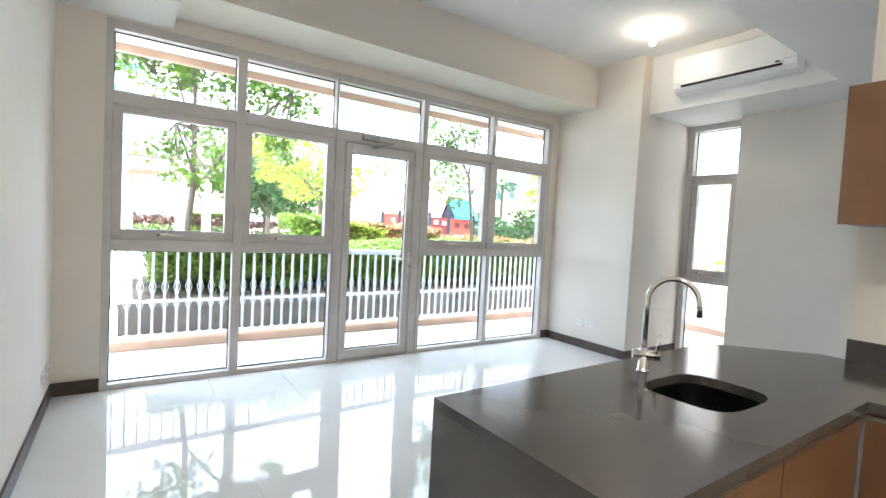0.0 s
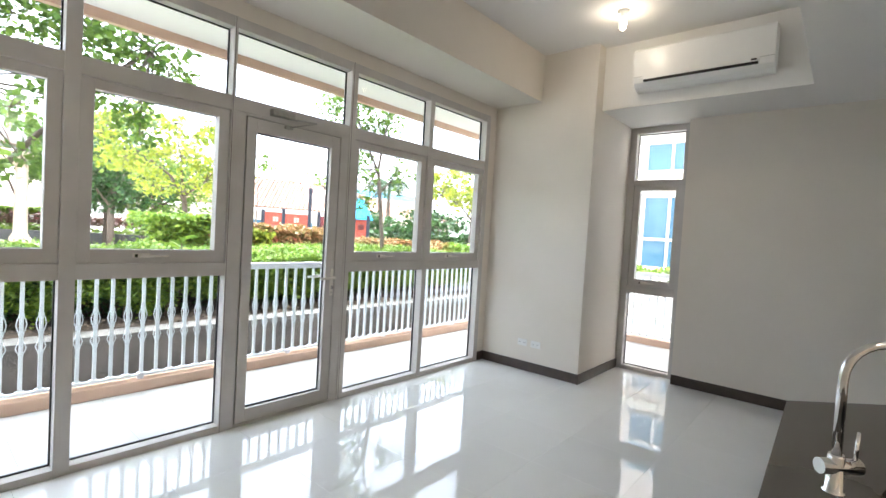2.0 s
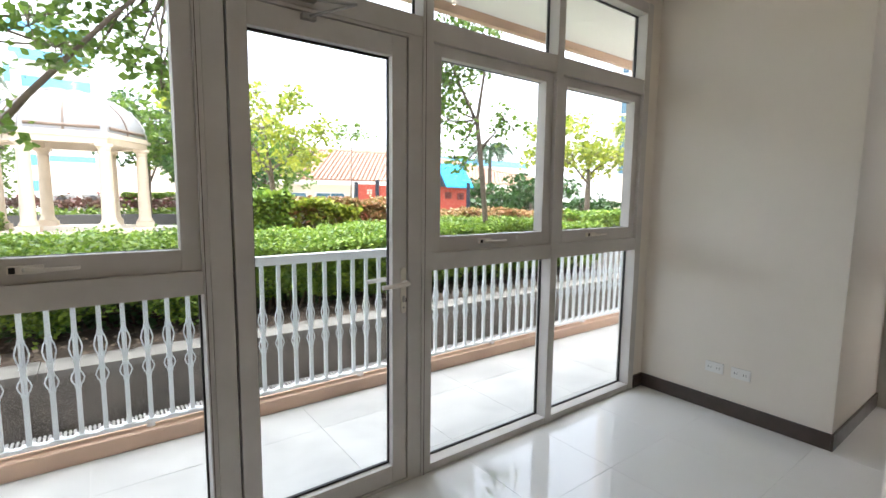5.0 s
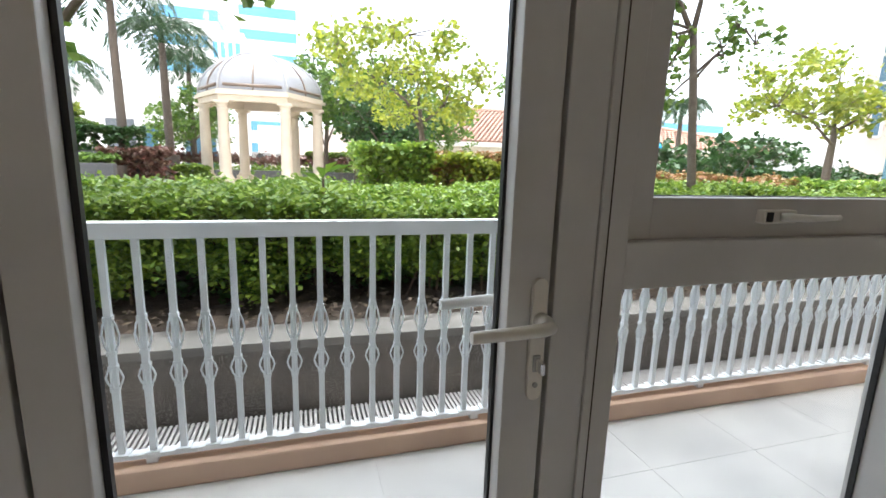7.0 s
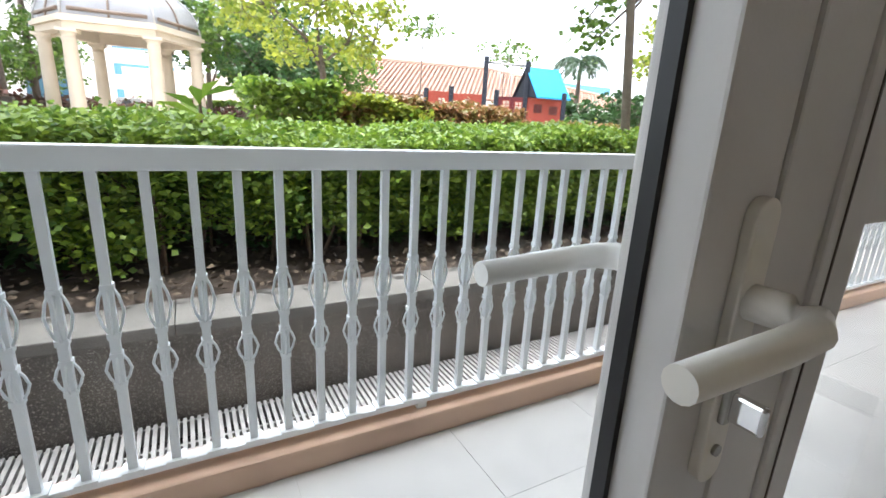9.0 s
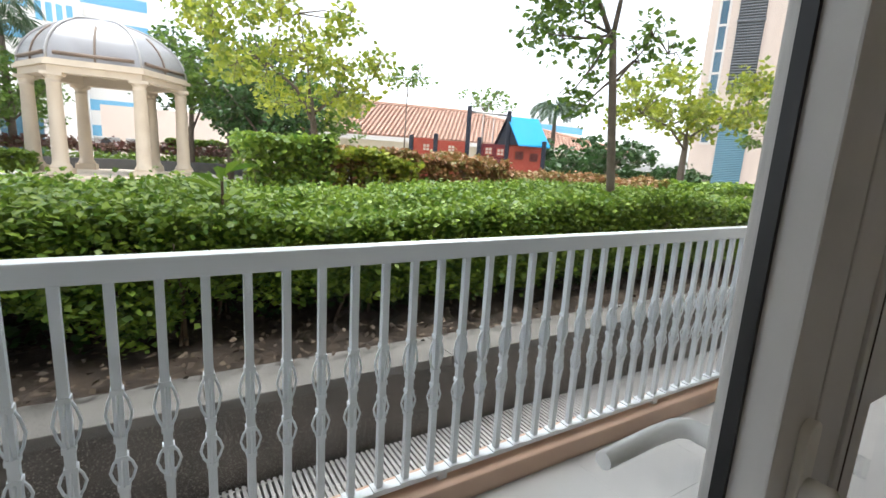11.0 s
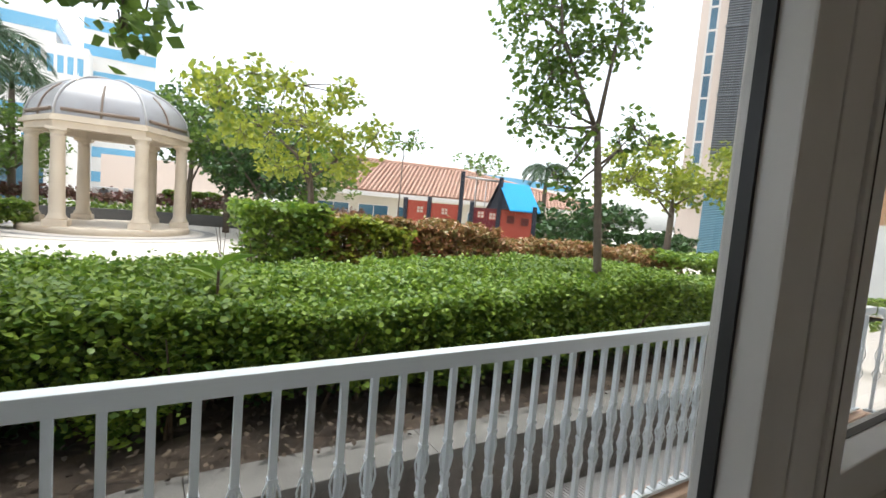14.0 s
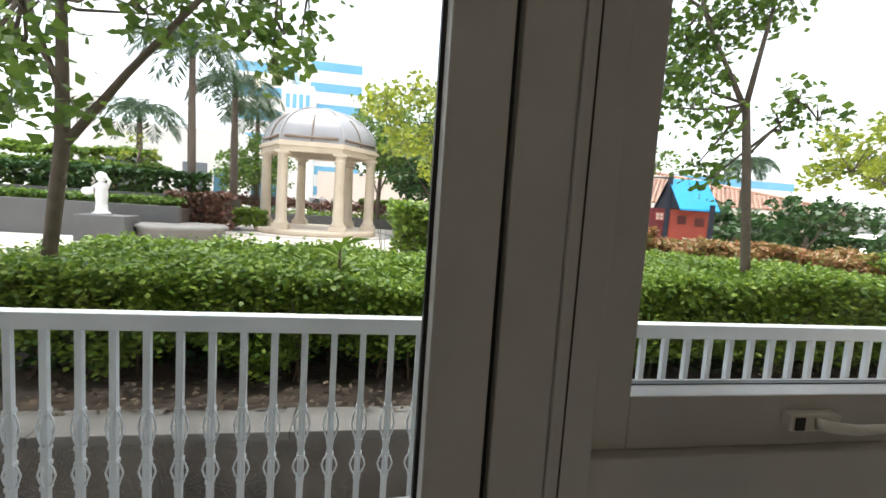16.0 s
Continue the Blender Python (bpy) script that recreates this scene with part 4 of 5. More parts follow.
for r0, z0, z1, n in ((2.14, 2.92, 3.10, "beam_ring"), (2.26, 3.10, 3.20, "cornice"), (2.18, 3.20, 3.27, "cornice")):
    bm = bmesh.new()
    o = [[bm.verts.new((r * math.cos(radians(60 * k)), r * math.sin(radians(60 * k)), z)) for k in range(6)] for r, z in ((r0, z0), (r0, z1), (1.74, z1), (1.74, z0))]
    for p, q in ((0, 1), (1, 2), (2, 3), (3, 0)):
        for k in range(6):
            bm.faces.new((o[p][k], o[p][(k + 1) % 6], o[q][(k + 1) % 6], o[q][k]))
    part(n, bm, M_STONE, GA)
N = 10
for k in range(6):
    bm = bmesh.new()
    rows = []
    for j in range(N + 1):
        t = math.pi / 2 * j / N
        r, z = 2.10 * math.cos(t) + 0.03, 3.27 + 1.42 * math.sin(t)
        a0, a1 = radians(60 * k), radians(60 * k + 60)
        p, q = Vector((r * math.cos(a0), r * math.sin(a0), z)), Vector((r * math.cos(a1), r * math.sin(a1), z))
        rows.append([bm.verts.new(p.lerp(q, s / 4)) for s in range(5)])
    for a, b in zip(rows, rows[1:]):
        for s in range(4):
            bm.faces.new((a[s], a[s + 1], b[s + 1], b[s])).smooth = True
    part("dome_sheet", bm, M_DOME, GA, "smoky translucent roofing sheet")
    for a0 in (radians(60 * k), radians(60 * k + 30)):
        rr = 1.0 if a0 == radians(60 * k) else 0.866
        pts_ = [((2.11 * math.cos(math.pi / 2 * j / N) * rr + 0.03) * math.cos(a0), (2.11 * math.cos(math.pi / 2 * j / N) * rr + 0.03) * math.sin(a0), 3.275 + 1.43 * math.sin(math.pi / 2 * j / N)) for j in range(N + 1)]
        part("dome_rib", tube(bmesh.new(), pts_[: N + 1 if rr == 1 else 6], 0.035 if rr == 1 else 0.03, 6), M_GRAT if rr == 1 else M_DOMEB, GA, "thin metal dome rib")
    a0, a1 = radians(60 * k + 4), radians(60 * k + 56)
    part("dome_band", tube(bmesh.new(), [(2.07 * math.cos(a0), 2.07 * math.sin(a0), 3.42), (2.07 * math.cos(a1), 2.07 * math.sin(a1), 3.42)], 0.05, 6), M_DOMEB, GA, "brown curved band")

# ring wall and beds behind the pavilion
bm = bmesh.new()
for k in range(26):
    a = radians(8 + 6.0 * k)
    b = radians(8 + 6.0 * (k + 1))
    vs = [[bm.verts.new((GX + 0.4 + r * math.cos(t), GY + r * 0.8 * math.sin(t), z)) for r, z in ((6.3, GZ - 0.02), (6.3, 0.58), (6.7, 0.58), (6.7, GZ - 0.02))] for t in (a, b)]
    for i in range(4):
        bm.faces.new((vs[0][i], vs[0][i - 1], vs[1][i - 1], vs[1][i]))
part("garden_wall", bm, M_GREYW, None, "low curved grey garden wall", kind="structure")
g = np.random.default_rng(90)
a = np.radians(g.uniform(8, 164, 9000))
r = 6.8 + g.uniform(0, 2.2, 9000)
z = 0.45 + 0.18 * (r - 6.8) + np.abs(g.normal(0, 0.15, 9000))
P = np.stack([GX + 0.4 + r * np.cos(a), GY + 0.8 * r * np.sin(a), z], 1)
sel = (r < 7.5)
bed = empty("shrub_bed", "mixed low green and maroon shrub bed behind the wall", "shrubs")
leaves("green_shrubs", M_L_HEDGE, P[sel], 0.15, bed, seed=91)
leaves("maroon_shrubs", M_L_PURP, P[~sel] + np.array([0, 0, 0.25]), 0.18, bed, seed=92)
hedge("hedge", 2.5, 4.9, 29.0, 30.0, 0.2, 1.45, 5000, 0.16, M_L_HEDGE, "trimmed green hedge by the far wall", 93, 0, 0, 0.12)


def ac_unit(x, y):
    u = empty("outdoor_ac_unit", "white outdoor air conditioning unit on the ground", "air conditioner", "outdoor units", m=pose(x, y, 0.45))
    part("case", bx(bmesh.new(), -0.45, 0.45, -0.2, 0.2, 0, 1.0), M_PLASTIC, u, bevel=0.02)
    for z in (0.28, 0.74):
        part("fan_grille", tube(bmesh.new(), [(-0.05, -0.19, z), (-0.05, -0.22, z)], 0.2, 16), M_LOUV, u)


ac_unit(0.3, 29.6)
ac_unit(1.4, 29.8)
struct("plinth_wall", M_WHITEB, -0.3, 2.0, 29.3, 30.2, GZ - 0.02, 0.45, label="low pale plinth under the outdoor units")

# shrubs in the middle distance
hedge("shrub", 2.95, 3.95, 9.9, 11.2, 0.35, 1.44, 13000, 0.075, M_L_HEDGE, "rounded green shrub beside the paving", 14, 50, 0.0, 0.16)
hedge("shrub", 3.8, 6.9, 10.1, 11.4, 0.50, 1.37, 24000, 0.065, M_L_RED, "copper and yellow leaved shrubs with bare stems", 15, 110, 0.0, 0.14)
hedge("shrub", 6.7, 9.4, 10.1, 11.2, 0.45, 1.16, 17000, 0.065, M_L_RED, "low copper leaved shrubs by the playhouse", 35, 70, 0.0, 0.14)
hedge("shrub", 3.9, 5.2, 10.0, 10.9, 0.55, 1.36, 7000, 0.070, M_L_YEL, "yellow-green leaved shrubs with bare stems", 16, 40, 0.0, 0.14)
hedge("shrub", 9.3, 11.2, 9.6, 10.6, 0.1, 1.10, 12000, 0.07, M_L_RED, "copper leaved low shrubs", 17, 30, 0.0, 0.15)
hedge("hedge", 10.2, 17.5, 8.6, 9.8, 0.0, 1.15, 30000, 0.085, M_L_HEDGE, "long trimmed green hedge", 18, 0, 0.0, 0.08)
hedge("hedge", 12.0, 24.0, 16.5, 17.5, 0.0, 1.25, 17000, 0.13, M_L_DARK, "low dark green hedge by the long house", 19, 0, 0.0, 0.15)
hedge("hedge", 9.5, 22.0, 19.8, 20.6, 0.0, 0.75, 12000, 0.14, M_L_HEDGE, "low green hedge by the long house", 20, 0, 0.0, 0.12)
struct("garden_kerb", M_GREYW, 10.0, 24.0, 15.6, 15.8, GZ - 0.02, 0.55, label="low grey garden wall")
struct("planter_side", M_SLAB, 7.9, 12.0, 7.1, 7.3, GZ - 0.02, 0.62, label="pale low wall past the hedge")
sh = empty("sprout", "leafy sprout rising above the hedge", "plant")
bm = bmesh.new()
for i in range(9):
    a, e = 0.75 * i, 0.5 + 0.12 * (i % 4)
    d = Vector((math.cos(a), math.sin(a), e)).normalized()
    s = d.cross(Vector((0, 0, 1))).normalized()
    b0 = Vector((2.37, 6.94, 1.06 + 0.022 * i))
    m = b0 + d * 0.11
    bm.faces.new([bm.verts.new(b0), bm.verts.new(m + s * 0.03 + Vector((0, 0, .01))), bm.verts.new(b0 + d * 0.22 + Vector((0, 0, -0.04))), bm.verts.new(m - s * 0.03 + Vector((0, 0, .01)))])
part("blades", bm, M_L_HEDGE, sh)
part("stem", tube(bmesh.new(), [(2.37, 6.94, 0.42), (2.37, 6.94, 1.26)], 0.008, 5), M_TWIG, sh)

# ---------------------------------------------------------------- play structure
PH = empty("playhouse", "red wooden play fence and playhouse with blue roof", "playhouse", m=pose(-0.19, 0.12, 0))
posts = [((7.47, 14.25), 1.89), ((7.97, 13.96), 1.95), ((8.60, 13.54), 2.62), ((8.82, 13.37), 1.92), ((9.33, 12.96), 2.54), ((9.97, 12.40), 1.90)]
for (x, y), h in posts:
    part("post", bx(bmesh.new(), -0.05, 0.05, -0.05, 0.05, GZ - 0.02, h, pose(x, y, 0, 0, 0, -37)), M_NAVY, PH, "dark navy post", bevel=0.008)


def panel(p, q, z0, z1, material, wins, gable=0.0):
    p, q = Vector((*p, 0)), Vector((*q, 0))
    u = (q - p)
    ln = u.length
    m = Matrix.Translation(p) @ Matrix.Rotation(math.atan2(u.y, u.x), 4, "Z")
    pn = part("panel", bx(bmesh.new(), 0.05, ln - 0.05, -0.02, 0.02, z0, z1, m), material, PH, "red painted panel", bevel=0.004)
    for c, z in wins:
        bm = bmesh.new()
        for d in ((-0.09, 0.09, 0.07, 0.09), (-0.09, 0.09, -0.09, -0.07), (-0.09, -0.07, -0.07, 0.07), (0.07, 0.09, -0.07, 0.07), (-0.008, 0.008, -0.07, 0.07), (-0.07, -0.008, -0.008, 0.008), (0.008, 0.07, -0.008, 0.008)):
            bx(bm, c * ln + d[0], c * ln + d[1], -0.034, -0.021, z + d[2], z + d[3], m)
        w = part("window_frame", bm, M_DARKWOOD if material is M_RED and gable else M_RED, pn)
        part("pane", bx(bmesh.new(), c * ln - 0.07, c * ln + 0.07, -0.027, -0.0215, z - 0.07, z + 0.07, m), M_CREAM if not gable else M_MAROON, w)


panel(posts[0][0], posts[1][0], 0.35, 1.83, M_RED, [(0.62, 1.62)])
panel(posts[1][0], posts[2][0], 0.35, 1.80, M_RED, [(0.5, 1.62)])
panel(posts[3][0], posts[4][0], 0.35, 1.78, M_MAROON, [(0.35, 1.62), (0.78, 1.60)])
panel(posts[4][0], posts[5][0], 0.35, 1.78, M_RED, [(0.35, 1.55), (0.75, 1.52)], 1.0)
o = pose(9.33, 12.96, 0, 0, 0, -41)
box_in = (bx(bmesh.new(), 0.05, 0.80, 0.05, 0.75, 0.35, 1.78, o))
part("house_back", box_in, M_MAROON, PH, "maroon playhouse walls")
o2 = pose(9.36, 13.02, 0, 0, 0, -6)


def roof_slab(y0, z0, y1, z1, t, x0=-0.04, x1=0.84):
    b = bmesh.new()
    v = [b.verts.new(o2 @ Vector(p)) for p in ((x0, y0, z0), (x1, y0, z0), (x1, y1, z1), (x0, y1, z1), (x0, y0, z0 - t), (x1, y0, z0 - t), (x1, y1, z1 - t), (x0, y1, z1 - t))]
    for f in ((0, 1, 2, 3), (7, 6, 5, 4), (0, 4, 5, 1), (1, 5, 6, 2), (2, 6, 7, 3), (3, 7, 4, 0)):
        b.faces.new([v[q] for q in f])
    return b


part("roof", roof_slab(0.0, 2.44, -0.56, 1.79, 0.035), M_BLUE, PH, "bright blue plastic roof slope")
part("roof_rear", roof_slab(0.005, 2.44, 0.5, 1.82, 0.035), M_NAVY, PH, "dark navy rear roof slope")
bm = bmesh.new()
for x in (0.0, 0.76):
    a = [bm.verts.new(o2 @ Vector(p)) for p in ((x, 0, 2.40), (x, -0.52, 1.79), (x, 0.46, 1.79), (x + 0.03, 0, 2.40), (x + 0.03, -0.52, 1.79), (x + 0.03, 0.46, 1.79))]
    for f in ((0, 1, 2), (5, 4, 3), (0, 3, 4, 1), (1, 4, 5, 2), (2, 5, 3, 0)):
        bm.faces.new([a[q] for q in f])
part("gable", bm, M_NAVY, PH, "dark navy gable panels")
part("swing_bar", tube(bmesh.new(), [(8.60, 13.54, 2.50), (9.33, 12.96, 2.44)], 0.025, 6), M_STEEL, PH, "grey swing bar")
for t, z in ((0.35, 0.9), (0.62, 0.8)):
    p = Vector((8.60, 13.54, 2.48)).lerp(Vector((9.33, 12.96, 2.42)), t)
    part("rope", tube(bmesh.new(), [p, (p.x, p.y, z)], 0.010, 5), M_STEEL, PH, "thin grey rope")
part("slide", bx(bmesh.new(), 0, 0.45, 0.1, 1.2, 0.0, 0.05, pose(10.0, 12.2, 0.25, 25, 0, -41)), M_YELLOW, PH, "yellow slide")

# ---------------------------------------------------------------- long tiled house
HO = empty("long_house", "long low cream house with terracotta tiled roof", "house", m=pose(8.45, 29.6, 0, 0, 0, -9.8))
L = 22.5
hw = box("wall", M_CREAM, HO, 0.5, L - 0.6, 0.6, 7.0, GZ - 0.02, 2.35)
for i in range(9):
    u = 1.3 + i * 2.3
    w = box("window", M_WINB, hw, u, u + 1.7, 0.565, 0.598, 0.95, 1.65)
    for d in ((u - 0.05, u, 0.9, 1.7), (u + 1.7, u + 1.75, 0.9, 1.7), (u, u + 1.7, 1.65, 1.7), (u, u + 1.7, 0.9, 0.95), (u + 0.83, u + 0.87, 0.95, 1.65)):
        box("frame", M_WHITEB, w, d[0], d[1], 0.555, 0.597, d[2], d[3])
box("fascia", M_WHITEB, HO, -0.1, L, -0.02, 0.08, 2.16, 2.40)
box("eave", M_WHITEB, HO, -0.1, L, 0.08, 7.5, 2.36, 2.41)
RV, RZ, UA, UB = 4.2, 4.55, 2.2, 11.5
bm = bmesh.new()
rows_n = 15
for r in range(rows_n):
    s0, s1 = r / rows_n, (r + 1.12) / rows_n
    u0, u1 = -0.1 + (UA + 0.1) * s0, L + (UB - L) * s0
    n = int((u1 - u0) / 0.27)
    for i in range(n):
        c = u0 + (i + 0.5) * 0.27
        lift = 0.05
        prof_ = ((-0.135, 0.0), (-0.07, 0.075), (0.07, 0.075), (0.135, 0.0))
        a = [bm.verts.new((c + p, RV * s0, 2.42 + (RZ - 2.42) * s0 + q + lift)) for p, q in prof_]
        b = [bm.verts.new((c + p * 0.85, RV * s1, 2.42 + (RZ - 2.42) * s1 + q * 0.8)) for p, q in prof_]
        for k in range(3):
            bm.faces.new((a[k], a[k + 1], b[k + 1], b[k]))
part("roof_tiles", bm, M_ROOFT, HO, "rows of terracotta barrel tiles", kind="stuff")
bm = bmesh.new()
e = [bm.verts.new(p) for p in ((-0.1, 0, 2.41), (L, 0, 2.41), (L, 8.4, 2.41), (-0.1, 8.4, 2.41), (UA, RV, RZ), (UB, RV, RZ))]
for f in ((0, 1, 5, 4), (1, 2, 5), (2, 3, 4, 5), (3, 0, 4)):
    bm.faces.new([e[i] for i in f])
part("roof", bm, M_ROOFT, HO, "terracotta hipped roof")
for p, q in (((UA, RV, RZ), (UB, RV, RZ)), ((UB, RV, RZ), (L, 0, 2.45)), ((UA, RV, RZ), (-0.1, 0, 2.45))):
    part("ridge", tube(bmesh.new(), [Vector(p) + Vector((0, 0, 0.05)), Vector(q) + Vector((0, 0, 0.05))], 0.12, 6), M_ROOFT, HO, "terracotta ridge tiles")

# ---------------------------------------------------------------- apartment tower
P0 = Vector((26.48, 19.3, 0))
TW = empty("apartment_tower", "tall pale pink apartment tower with grey louvre strip", "building", m=pose(P0.x, P0.y, 0, 0, 0, -62))
tb = box("wall", M_PINK, TW, 0, 16.0, 0, 14.0, GZ - 0.02, 42.0)
for i in range(11):
    z = 2.95 + i * 3.5
    for u0, u1 in ((0.42, 0.84), (3.45, 4.42), (5.75, 6.75), (8.2, 9.3)):
        w = box("window", M_WINB, tb, u0, u1, -0.03, -0.002, z, z + 3.46)
        for zz in (z, z + 1.08, z + 2.3):
            box("transom", M_WHITEB, w, u0, u1, -0.07, -0.031, zz - 0.05, zz + 0.06)
        for uu in (u0, u1):
            box("jamb", M_WHITEB, w, uu - 0.05, uu + 0.05, -0.07, -0.001, z, z + 3.48)
    lv = box("louvre_panel", M_BLACK, tb, 1.25, 2.40, -0.03, -0.002, z + 2.50, z + 5.96)
    bm = bmesh.new()
    for k in range(26):
        bx(bm, 1.25, 2.40, -0.11, -0.04, 0, 0.075, pose(0, 0, z + 2.52 + k * 0.132, -28, 0, 0))
    part("louvre_slats", bm, M_LOUV, lv, "grey metal louvre slats")
    box("louvre_frame", M_LOUV, lv, 1.2, 2.45, -0.12, -0.031, z + 5.88, z + 6.00)
sd = box("shutter", M_BLACK, tb, 1.20, 2.50, -0.03, -0.002, 0.2, 3.95)
bm = bmesh.new()
for k in range(42):
    bx(bm, 1.20, 2.50, -0.10, -0.04, 0, 0.06, pose(0, 0, 0.22 + k * 0.089, -28, 0, 0))
part("shutter_slats", bm, M_LOUVB, sd, "teal metal shutter slats")

# ---------------------------------------------------------------- facing wing beside the terrace
WG = empty("apartment_wing", "pale pink apartment wing with tall blue windows", "building")
wb = box("wall", M_PINK, WG, 15.4, 24.0, -14.0, 8.6, 3.05, 16.0)
box("base", M_ORANGE, WG, 15.45, 24.0, 6.4, 8.6, GZ - 0.02, 3.049, label="orange painted ground floor")
box("base", M_WHITEB, WG, 15.42, 24.0, -14.0, 6.399, GZ - 0.02, 3.049, label="pale painted ground floor")
box("string_course", M_CREAM, WG, 15.25, 15.42, -14.0, 8.6, 3.30, 3.52)
for y0, z0, z1 in ((4.5, 0.8, 3.02), (4.5, 3.75, 5.6), (1.2, 0.8, 3.02), (1.2, 3.75, 5.6), (-2.0, 0.8, 3.02), (-2.0, 3.75, 5.6)):
    w = box("window", M_WINB, WG, 15.38, 15.397, y0, y0 + 1.5, z0, z1)
    for a, b, c, d in ((y0 - 0.05, y0 + 0.03, z0, z1), (y0 + 0.72, y0 + 0.79, z0, z1), (y0 + 1.47, y0 + 1.55, z0, z1), (y0, y0 + 1.5, z1 - 0.05, z1 + 0.04), (y0, y0 + 1.5, z0 - 0.04, z0 + 0.05), (y0, y0 + 1.5, z0 + 0.85, z0 + 0.93)):
        box("frame", M_WHITEB, w, 15.33, 15.379, a, b, c, d)
sdoor = box("service_door", M_PLASTIC, WG, 15.40, 15.449, 7.35, 8.2, GZ, 2.1, label="pale grey service door", bevel=0.004)
box("door_vision", M_LOUV, sdoor, 15.393, 15.399, 7.85, 7.95, 1.25, 1.85)
struct("garden_wall_side", M_WHITEB, 9.6, 9.75, -6.0, 6.0, GZ - 0.02, 0.75, label="low white wall beyond the side terrace")
hedge("hedge", 9.8, 10.3, -2.0, 6.5, 0.6, 1.0, 4500, 0.08, M_L_HEDGE, "low green plants behind the white wall", 29, 0, 0.0, 0.12)

# ---------------------------------------------------------------- stepped garden, statue, far side
struct("terrace_wall_low", M_GREYW, -14.0, -2.35, 17.6, 17.85, GZ - 0.02, 1.00, label="grey painted stepped planter wall")
struct("terrace_wall_upper", M_GREYW, -16.0, -2.0, 19.0, 19.25, GZ - 0.02, 1.30, label="grey painted stepped planter wall")
struct("terrace_soil", M_SOIL, -14.0, -2.35, 17.85, 19.0, 0.2, 0.93, label="brown soil in the stepped planter")
struct("terrace_soil_upper", M_SOIL, -16.0, -2.0, 19.25, 23.0, 0.2, 1.22, label="brown soil in the stepped planter")
part("bench_ring", lathe(bmesh.new(), [(1.05, GZ - 0.02), (1.05, 0.44), (1.12, 0.45), (1.12, 0.52), (1.06, 0.55)], 40, (-2.15, 17.4)), M_SLAB, None, "low round pale stone seat wall", kind="structure")
hedge("hedge", -13.5, -2.5, 17.9, 18.7, 0.93, 1.16, 9000, 0.12, M_L_FRONT, "low green ground cover in the stepped planter", 41, 0, 0.9, 0.08)
hedge("hedge", -15.0, -2.2, 19.4, 20.4, 1.22, 1.95, 16000, 0.14, M_L_DARK, "trimmed dark green hedge on the upper step", 42, 0, 1.2, 0.10)
hedge("hedge", -15.0, -3.9, 20.7, 21.6, 1.22, 2.15, 9000, 0.13, M_L_FRONT, "pale flowering hedge on the upper step", 43, 0, 1.2, 0.12)
hedge("hedge", -16.0, -4.8, 21.9, 22.9, 1.22, 2.65, 14000, 0.17, M_L_HEDGE, "tall bright green hedge on the upper step", 44, 0, 1.2, 0.20)
hedge("shrub", -3.0, -1.4, 18.6, 19.6, 0.35, 1.28, 7000, 0.13, M_L_PURP, "maroon leaved shrub beside the palm", 45, 0, 0.0, 0.2)
hedge("shrub", -2.2, -0.9, 21.6, 22.4, 0.3, 0.85, 4500, 0.11, M_L_HEDGE, "low yellow-green shrub by the paving", 46, 0, 0.0, 0.1)
tree("small clipped topiary tree with round tufts", [(-4.7, 20.8, 1.2), (-4.7, 20.8, 2.3), (-4.6, 20.8, 2.8)], [0.05, 0.04, 0.03], [([(-4.7, 20.8, 2.2), (-4.4, 20.8, 2.5), (-4.25, 20.8, 2.6)], 0.02), ([(-4.7, 20.8, 2.1), (-5.0, 20.8, 2.3), (-5.1, 20.8, 2.4)], 0.02)],
     [(-4.6, 20.8, 2.98, 0.32, 0.5), (-4.2, 20.8, 2.62, 0.25, 0.5), (-5.1, 20.8, 2.45, 0.25, 0.5)], 500, 0.10, M_L_YEL, 47, name="topiary")
pd = empty("statue_plinth", "grey painted block plinth for the statue", "plinth")
part("block", bx(bmesh.new(), -4.20, -3.08, 16.3, 17.1, GZ - 0.02, 0.74), M_GREYW, pd, bevel=0.02)
bm = lathe(bmesh.new(), [(0.20, 0.0), (0.20, 0.05), (0.14, 0.08), (0.12, 0.30), (0.14, 0.48), (0.13, 0.62), (0.16, 0.72), (0.07, 0.79), (0.06, 0.81), (0.11, 0.86), (0.125, 0.93), (0.10, 1.01), (0.03, 1.05)], 14)
tube(bm, [(-0.12, 0, 0.70), (-0.26, -0.06, 0.56), (-0.20, -0.16, 0.50)], [0.05, 0.045, 0.04], 8)
tube(bm, [(0.12, 0, 0.70), (0.20, -0.04, 0.82), (0.14, -0.06, 0.92)], [0.05, 0.04, 0.03], 8)
lathe(bm, [(0.02, 0.46), (0.12, 0.50), (0.14, 0.57), (0.10, 0.64), (0.03, 0.66)], 12, (-0.24, -0.12))
st = part("statue", bm, M_STATUE, None)
st.location = (-3.77, 16.7, 0.74)
tagged(st, "small white stone garden statue on a plinth", "statue")
bm = lathe(bmesh.new(), [(1.0, 0), (1.0, 4.2), (0.7, 4.6), (0.7, 5.8), (1.0, 6.1), (1.05, 6.4), (0.6, 6.5), (0.45, 6.9), (0.5, 7.9), (0.45, 9.0), (0.30, 9.5), (0.22, 9.6), (0.30, 9.9), (0.26, 10.2), (0.05, 10.35)], 12)
cs = part("column_statue", bm, M_WHITEB, None)
cs.location = (-13.7, 34.9, GZ)
tagged(cs, "white stone figure on a tall column", "statue")


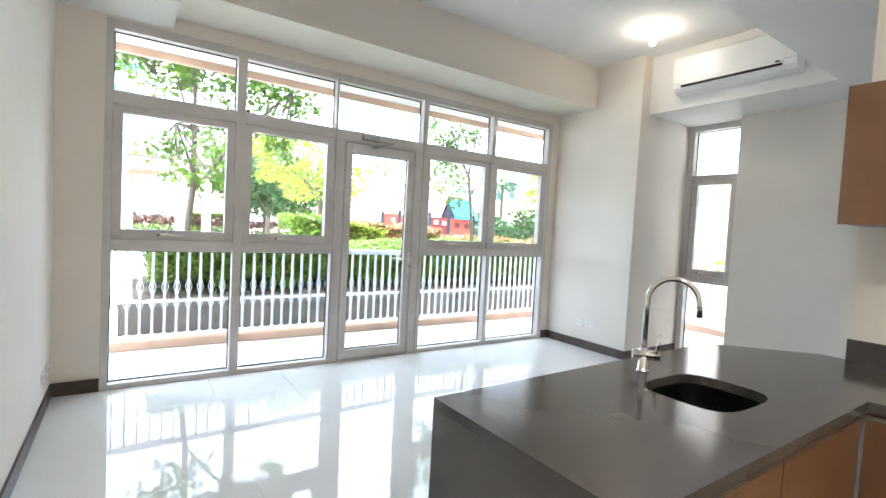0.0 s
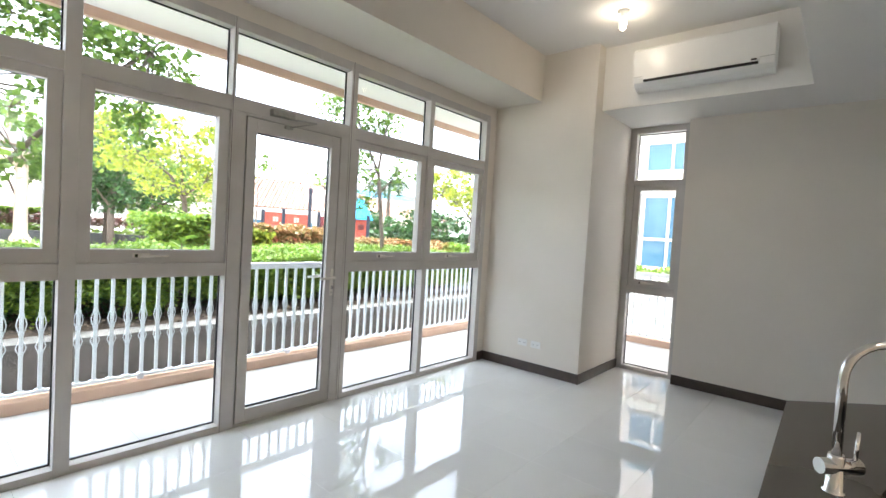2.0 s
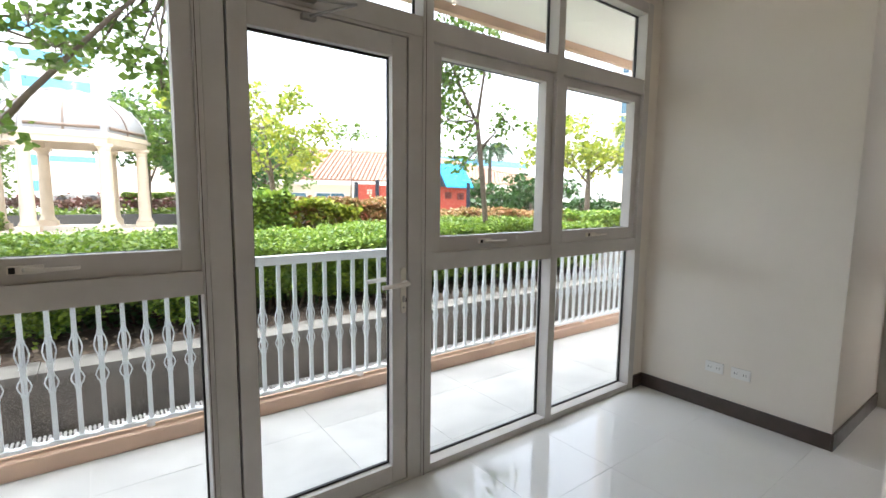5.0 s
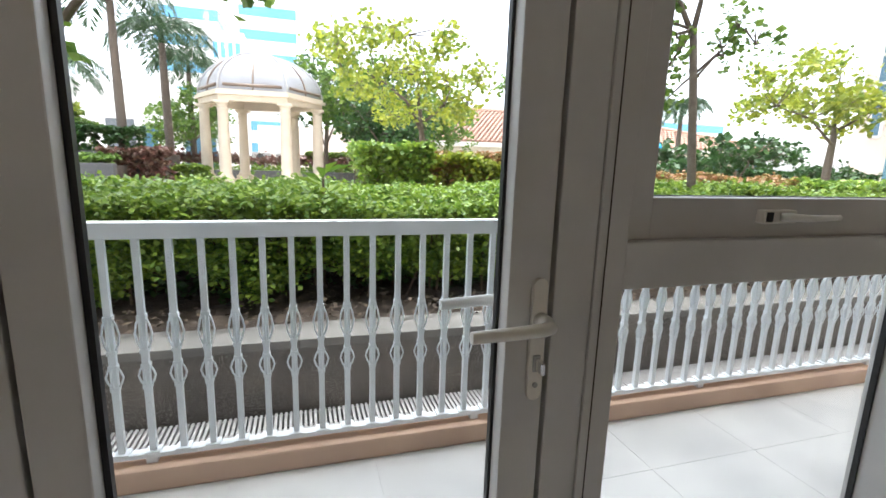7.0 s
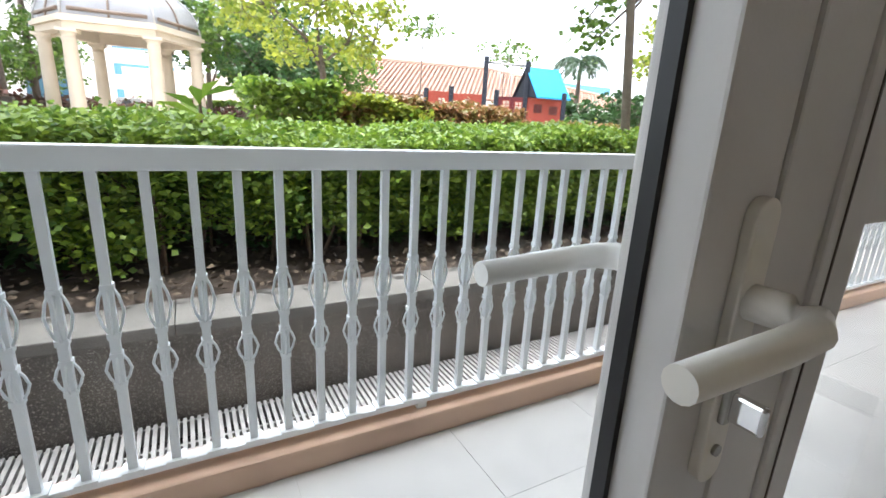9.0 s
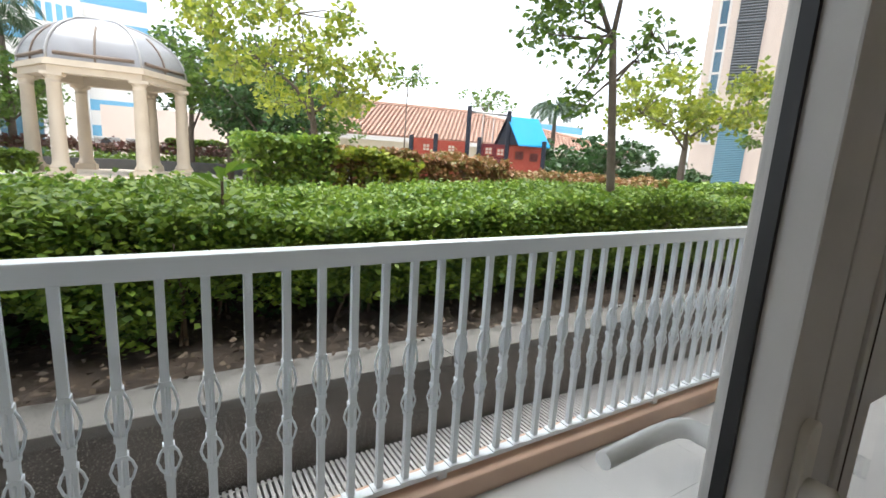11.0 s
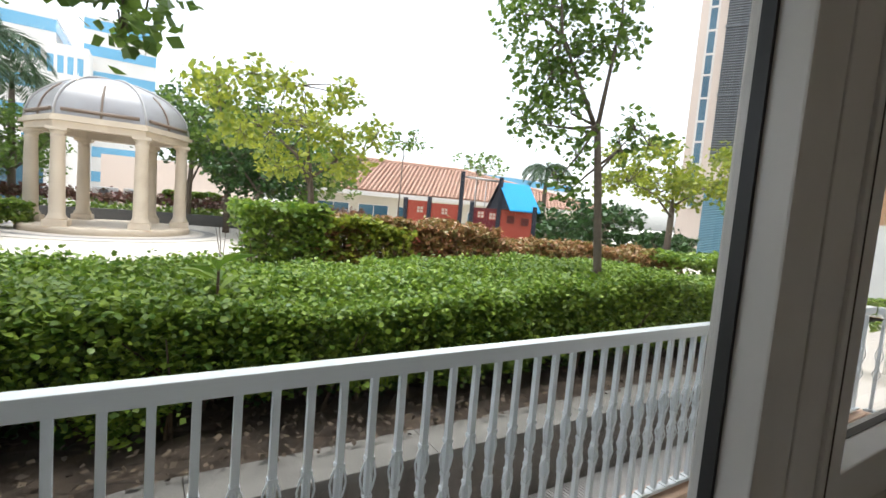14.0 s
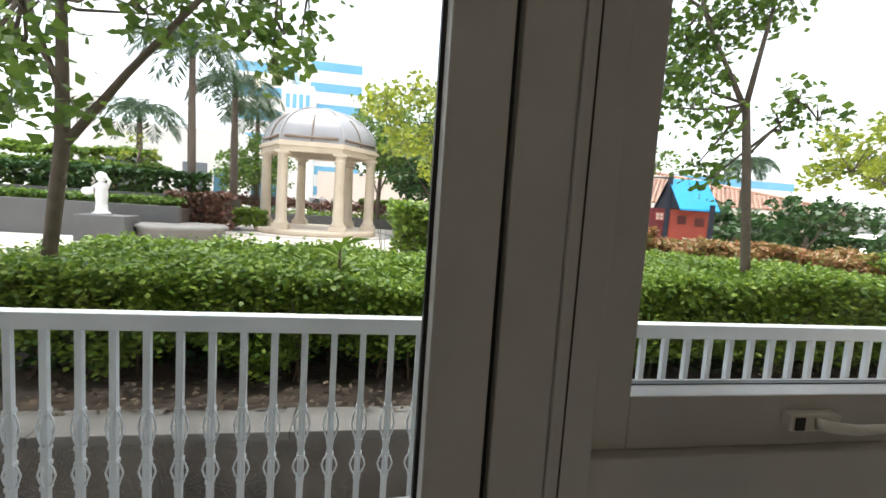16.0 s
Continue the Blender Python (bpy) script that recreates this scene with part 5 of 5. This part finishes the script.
def block(name, label, x0, x1, y0, y1, h, material, bands=0, band_mat=None, wins=(), category="building"):
    b = empty(name, label, category)
    w = box("wall", material, b, x0, x1, y0, y1, GZ - 0.02, h)
    for i in range(bands):
        z = h * (i + 0.45) / bands
        box("window_band", band_mat, w, x0 - 0.05, x1 + 0.05, y0 - 0.05, y1 + 0.05, z, z + h * 0.42 / bands)
    for u0, u1, z0, z1, m_ in wins:
        o_ = box("opening", m_, w, u0, u1, y0 - 0.03, y0 - 0.002, z0, z1)
        box("surround", M_WHITEB, o_, u0 - 0.06, u1 + 0.06, y0 - 0.05, y0 - 0.031, z1, z1 + 0.1)
    return b


block("clubhouse", "white low building with dark openings", -14.0, -5.3, 37.0, 45.0, 5.4, M_WHITEB, wins=((-8.9, -7.4, 1.3, 3.2, M_LOUV), (-7.0, -6.2, 1.2, 2.9, M_WINB), (-13.4, -11.0, 1.0, 3.4, M_LOUV)))
block("clubhouse", "white low building with glazed doors", -7.0, -2.6, 40.0, 47.0, 3.4, M_WHITEB, wins=((-6.4, -3.4, 0.3, 2.4, M_WINB),))
block("boundary_wall", "plain pale pink boundary wall", -1.0, 9.0, 44.0, 44.4, 3.6, M_PINK, category="wall")
block("office_tower", "white office tower with blue glass bands", -21.0, -11.0, 98.0, 118.0, 26.0, M_WHITEB, 6, M_BAND)
block("office_tower", "white office tower with blue glass bands", -7.4, 1.9, 96.0, 116.0, 26.8, M_WHITEB, 7, M_BAND)
cb = block("corner_tower", "white corner tower with arched windows", -11.5, -6.2, 90.0, 96.0, 20.4, M_WHITEB, wins=tuple((-10.8 + 1.1 * k, -10.1 + 1.1 * k, 16.4, 18.8, M_BAND) for k in range(4)))
block("office_block", "distant pale office block with blue glass bands", 62.0, 92.0, 88.0, 100.0, 11.0, M_WHITEB, 3, M_BAND)
block("office_block", "distant pale office block with blue glass bands", 46.0, 60.0, 96.0, 106.0, 8.0, M_WHITEB, 2, M_BAND)

# ---------------------------------------------------------------- floor and terrace tiles
def tile_field(parent, material, x0, x1, y0, y1, s, gap, ox, oy):
    full = None
    i0, i1 = math.floor((x0 - ox) / s), math.ceil((x1 - ox) / s)
    j0, j1 = math.floor((y0 - oy) / s), math.ceil((y1 - oy) / s)
    for i in range(i0, i1):
        for j in range(j0, j1):
            a, b = max(x0, ox + i * s + gap / 2), min(x1, ox + (i + 1) * s - gap / 2)
            c, d = max(y0, oy + j * s + gap / 2), min(y1, oy + (j + 1) * s - gap / 2)
            if b - a < 0.01 or d - c < 0.01:
                continue
            whole = b - a > s - gap - 1e-6 and d - c > s - gap - 1e-6
            if whole and full:
                o_ = new("tile", full)
                o_.parent = parent
            else:
                o_ = part("tile", bx(bmesh.new(), -(b - a) / 2, (b - a) / 2, -(d - c) / 2, (d - c) / 2, -0.003, 0.0), material, parent)
                if whole:
                    full = o_.data
            o_.location = ((a + b) / 2, (c + d) / 2, 0.0)


tile_field(floor, M_TILE, X0, 5.96, -3.0, WY, 0.6, 0.0012, 0.06, 0.25)
tile_field(slab, M_TERR, -1.6, 7.60, WY + 0.112, 5.60, 0.6, 0.002, 0.12, WY + 0.2)
tile_field(slab2, M_TERR, 6.18, 7.60, -4.0, WY + 0.108, 0.6, 0.002, 0.12, WY + 0.2)
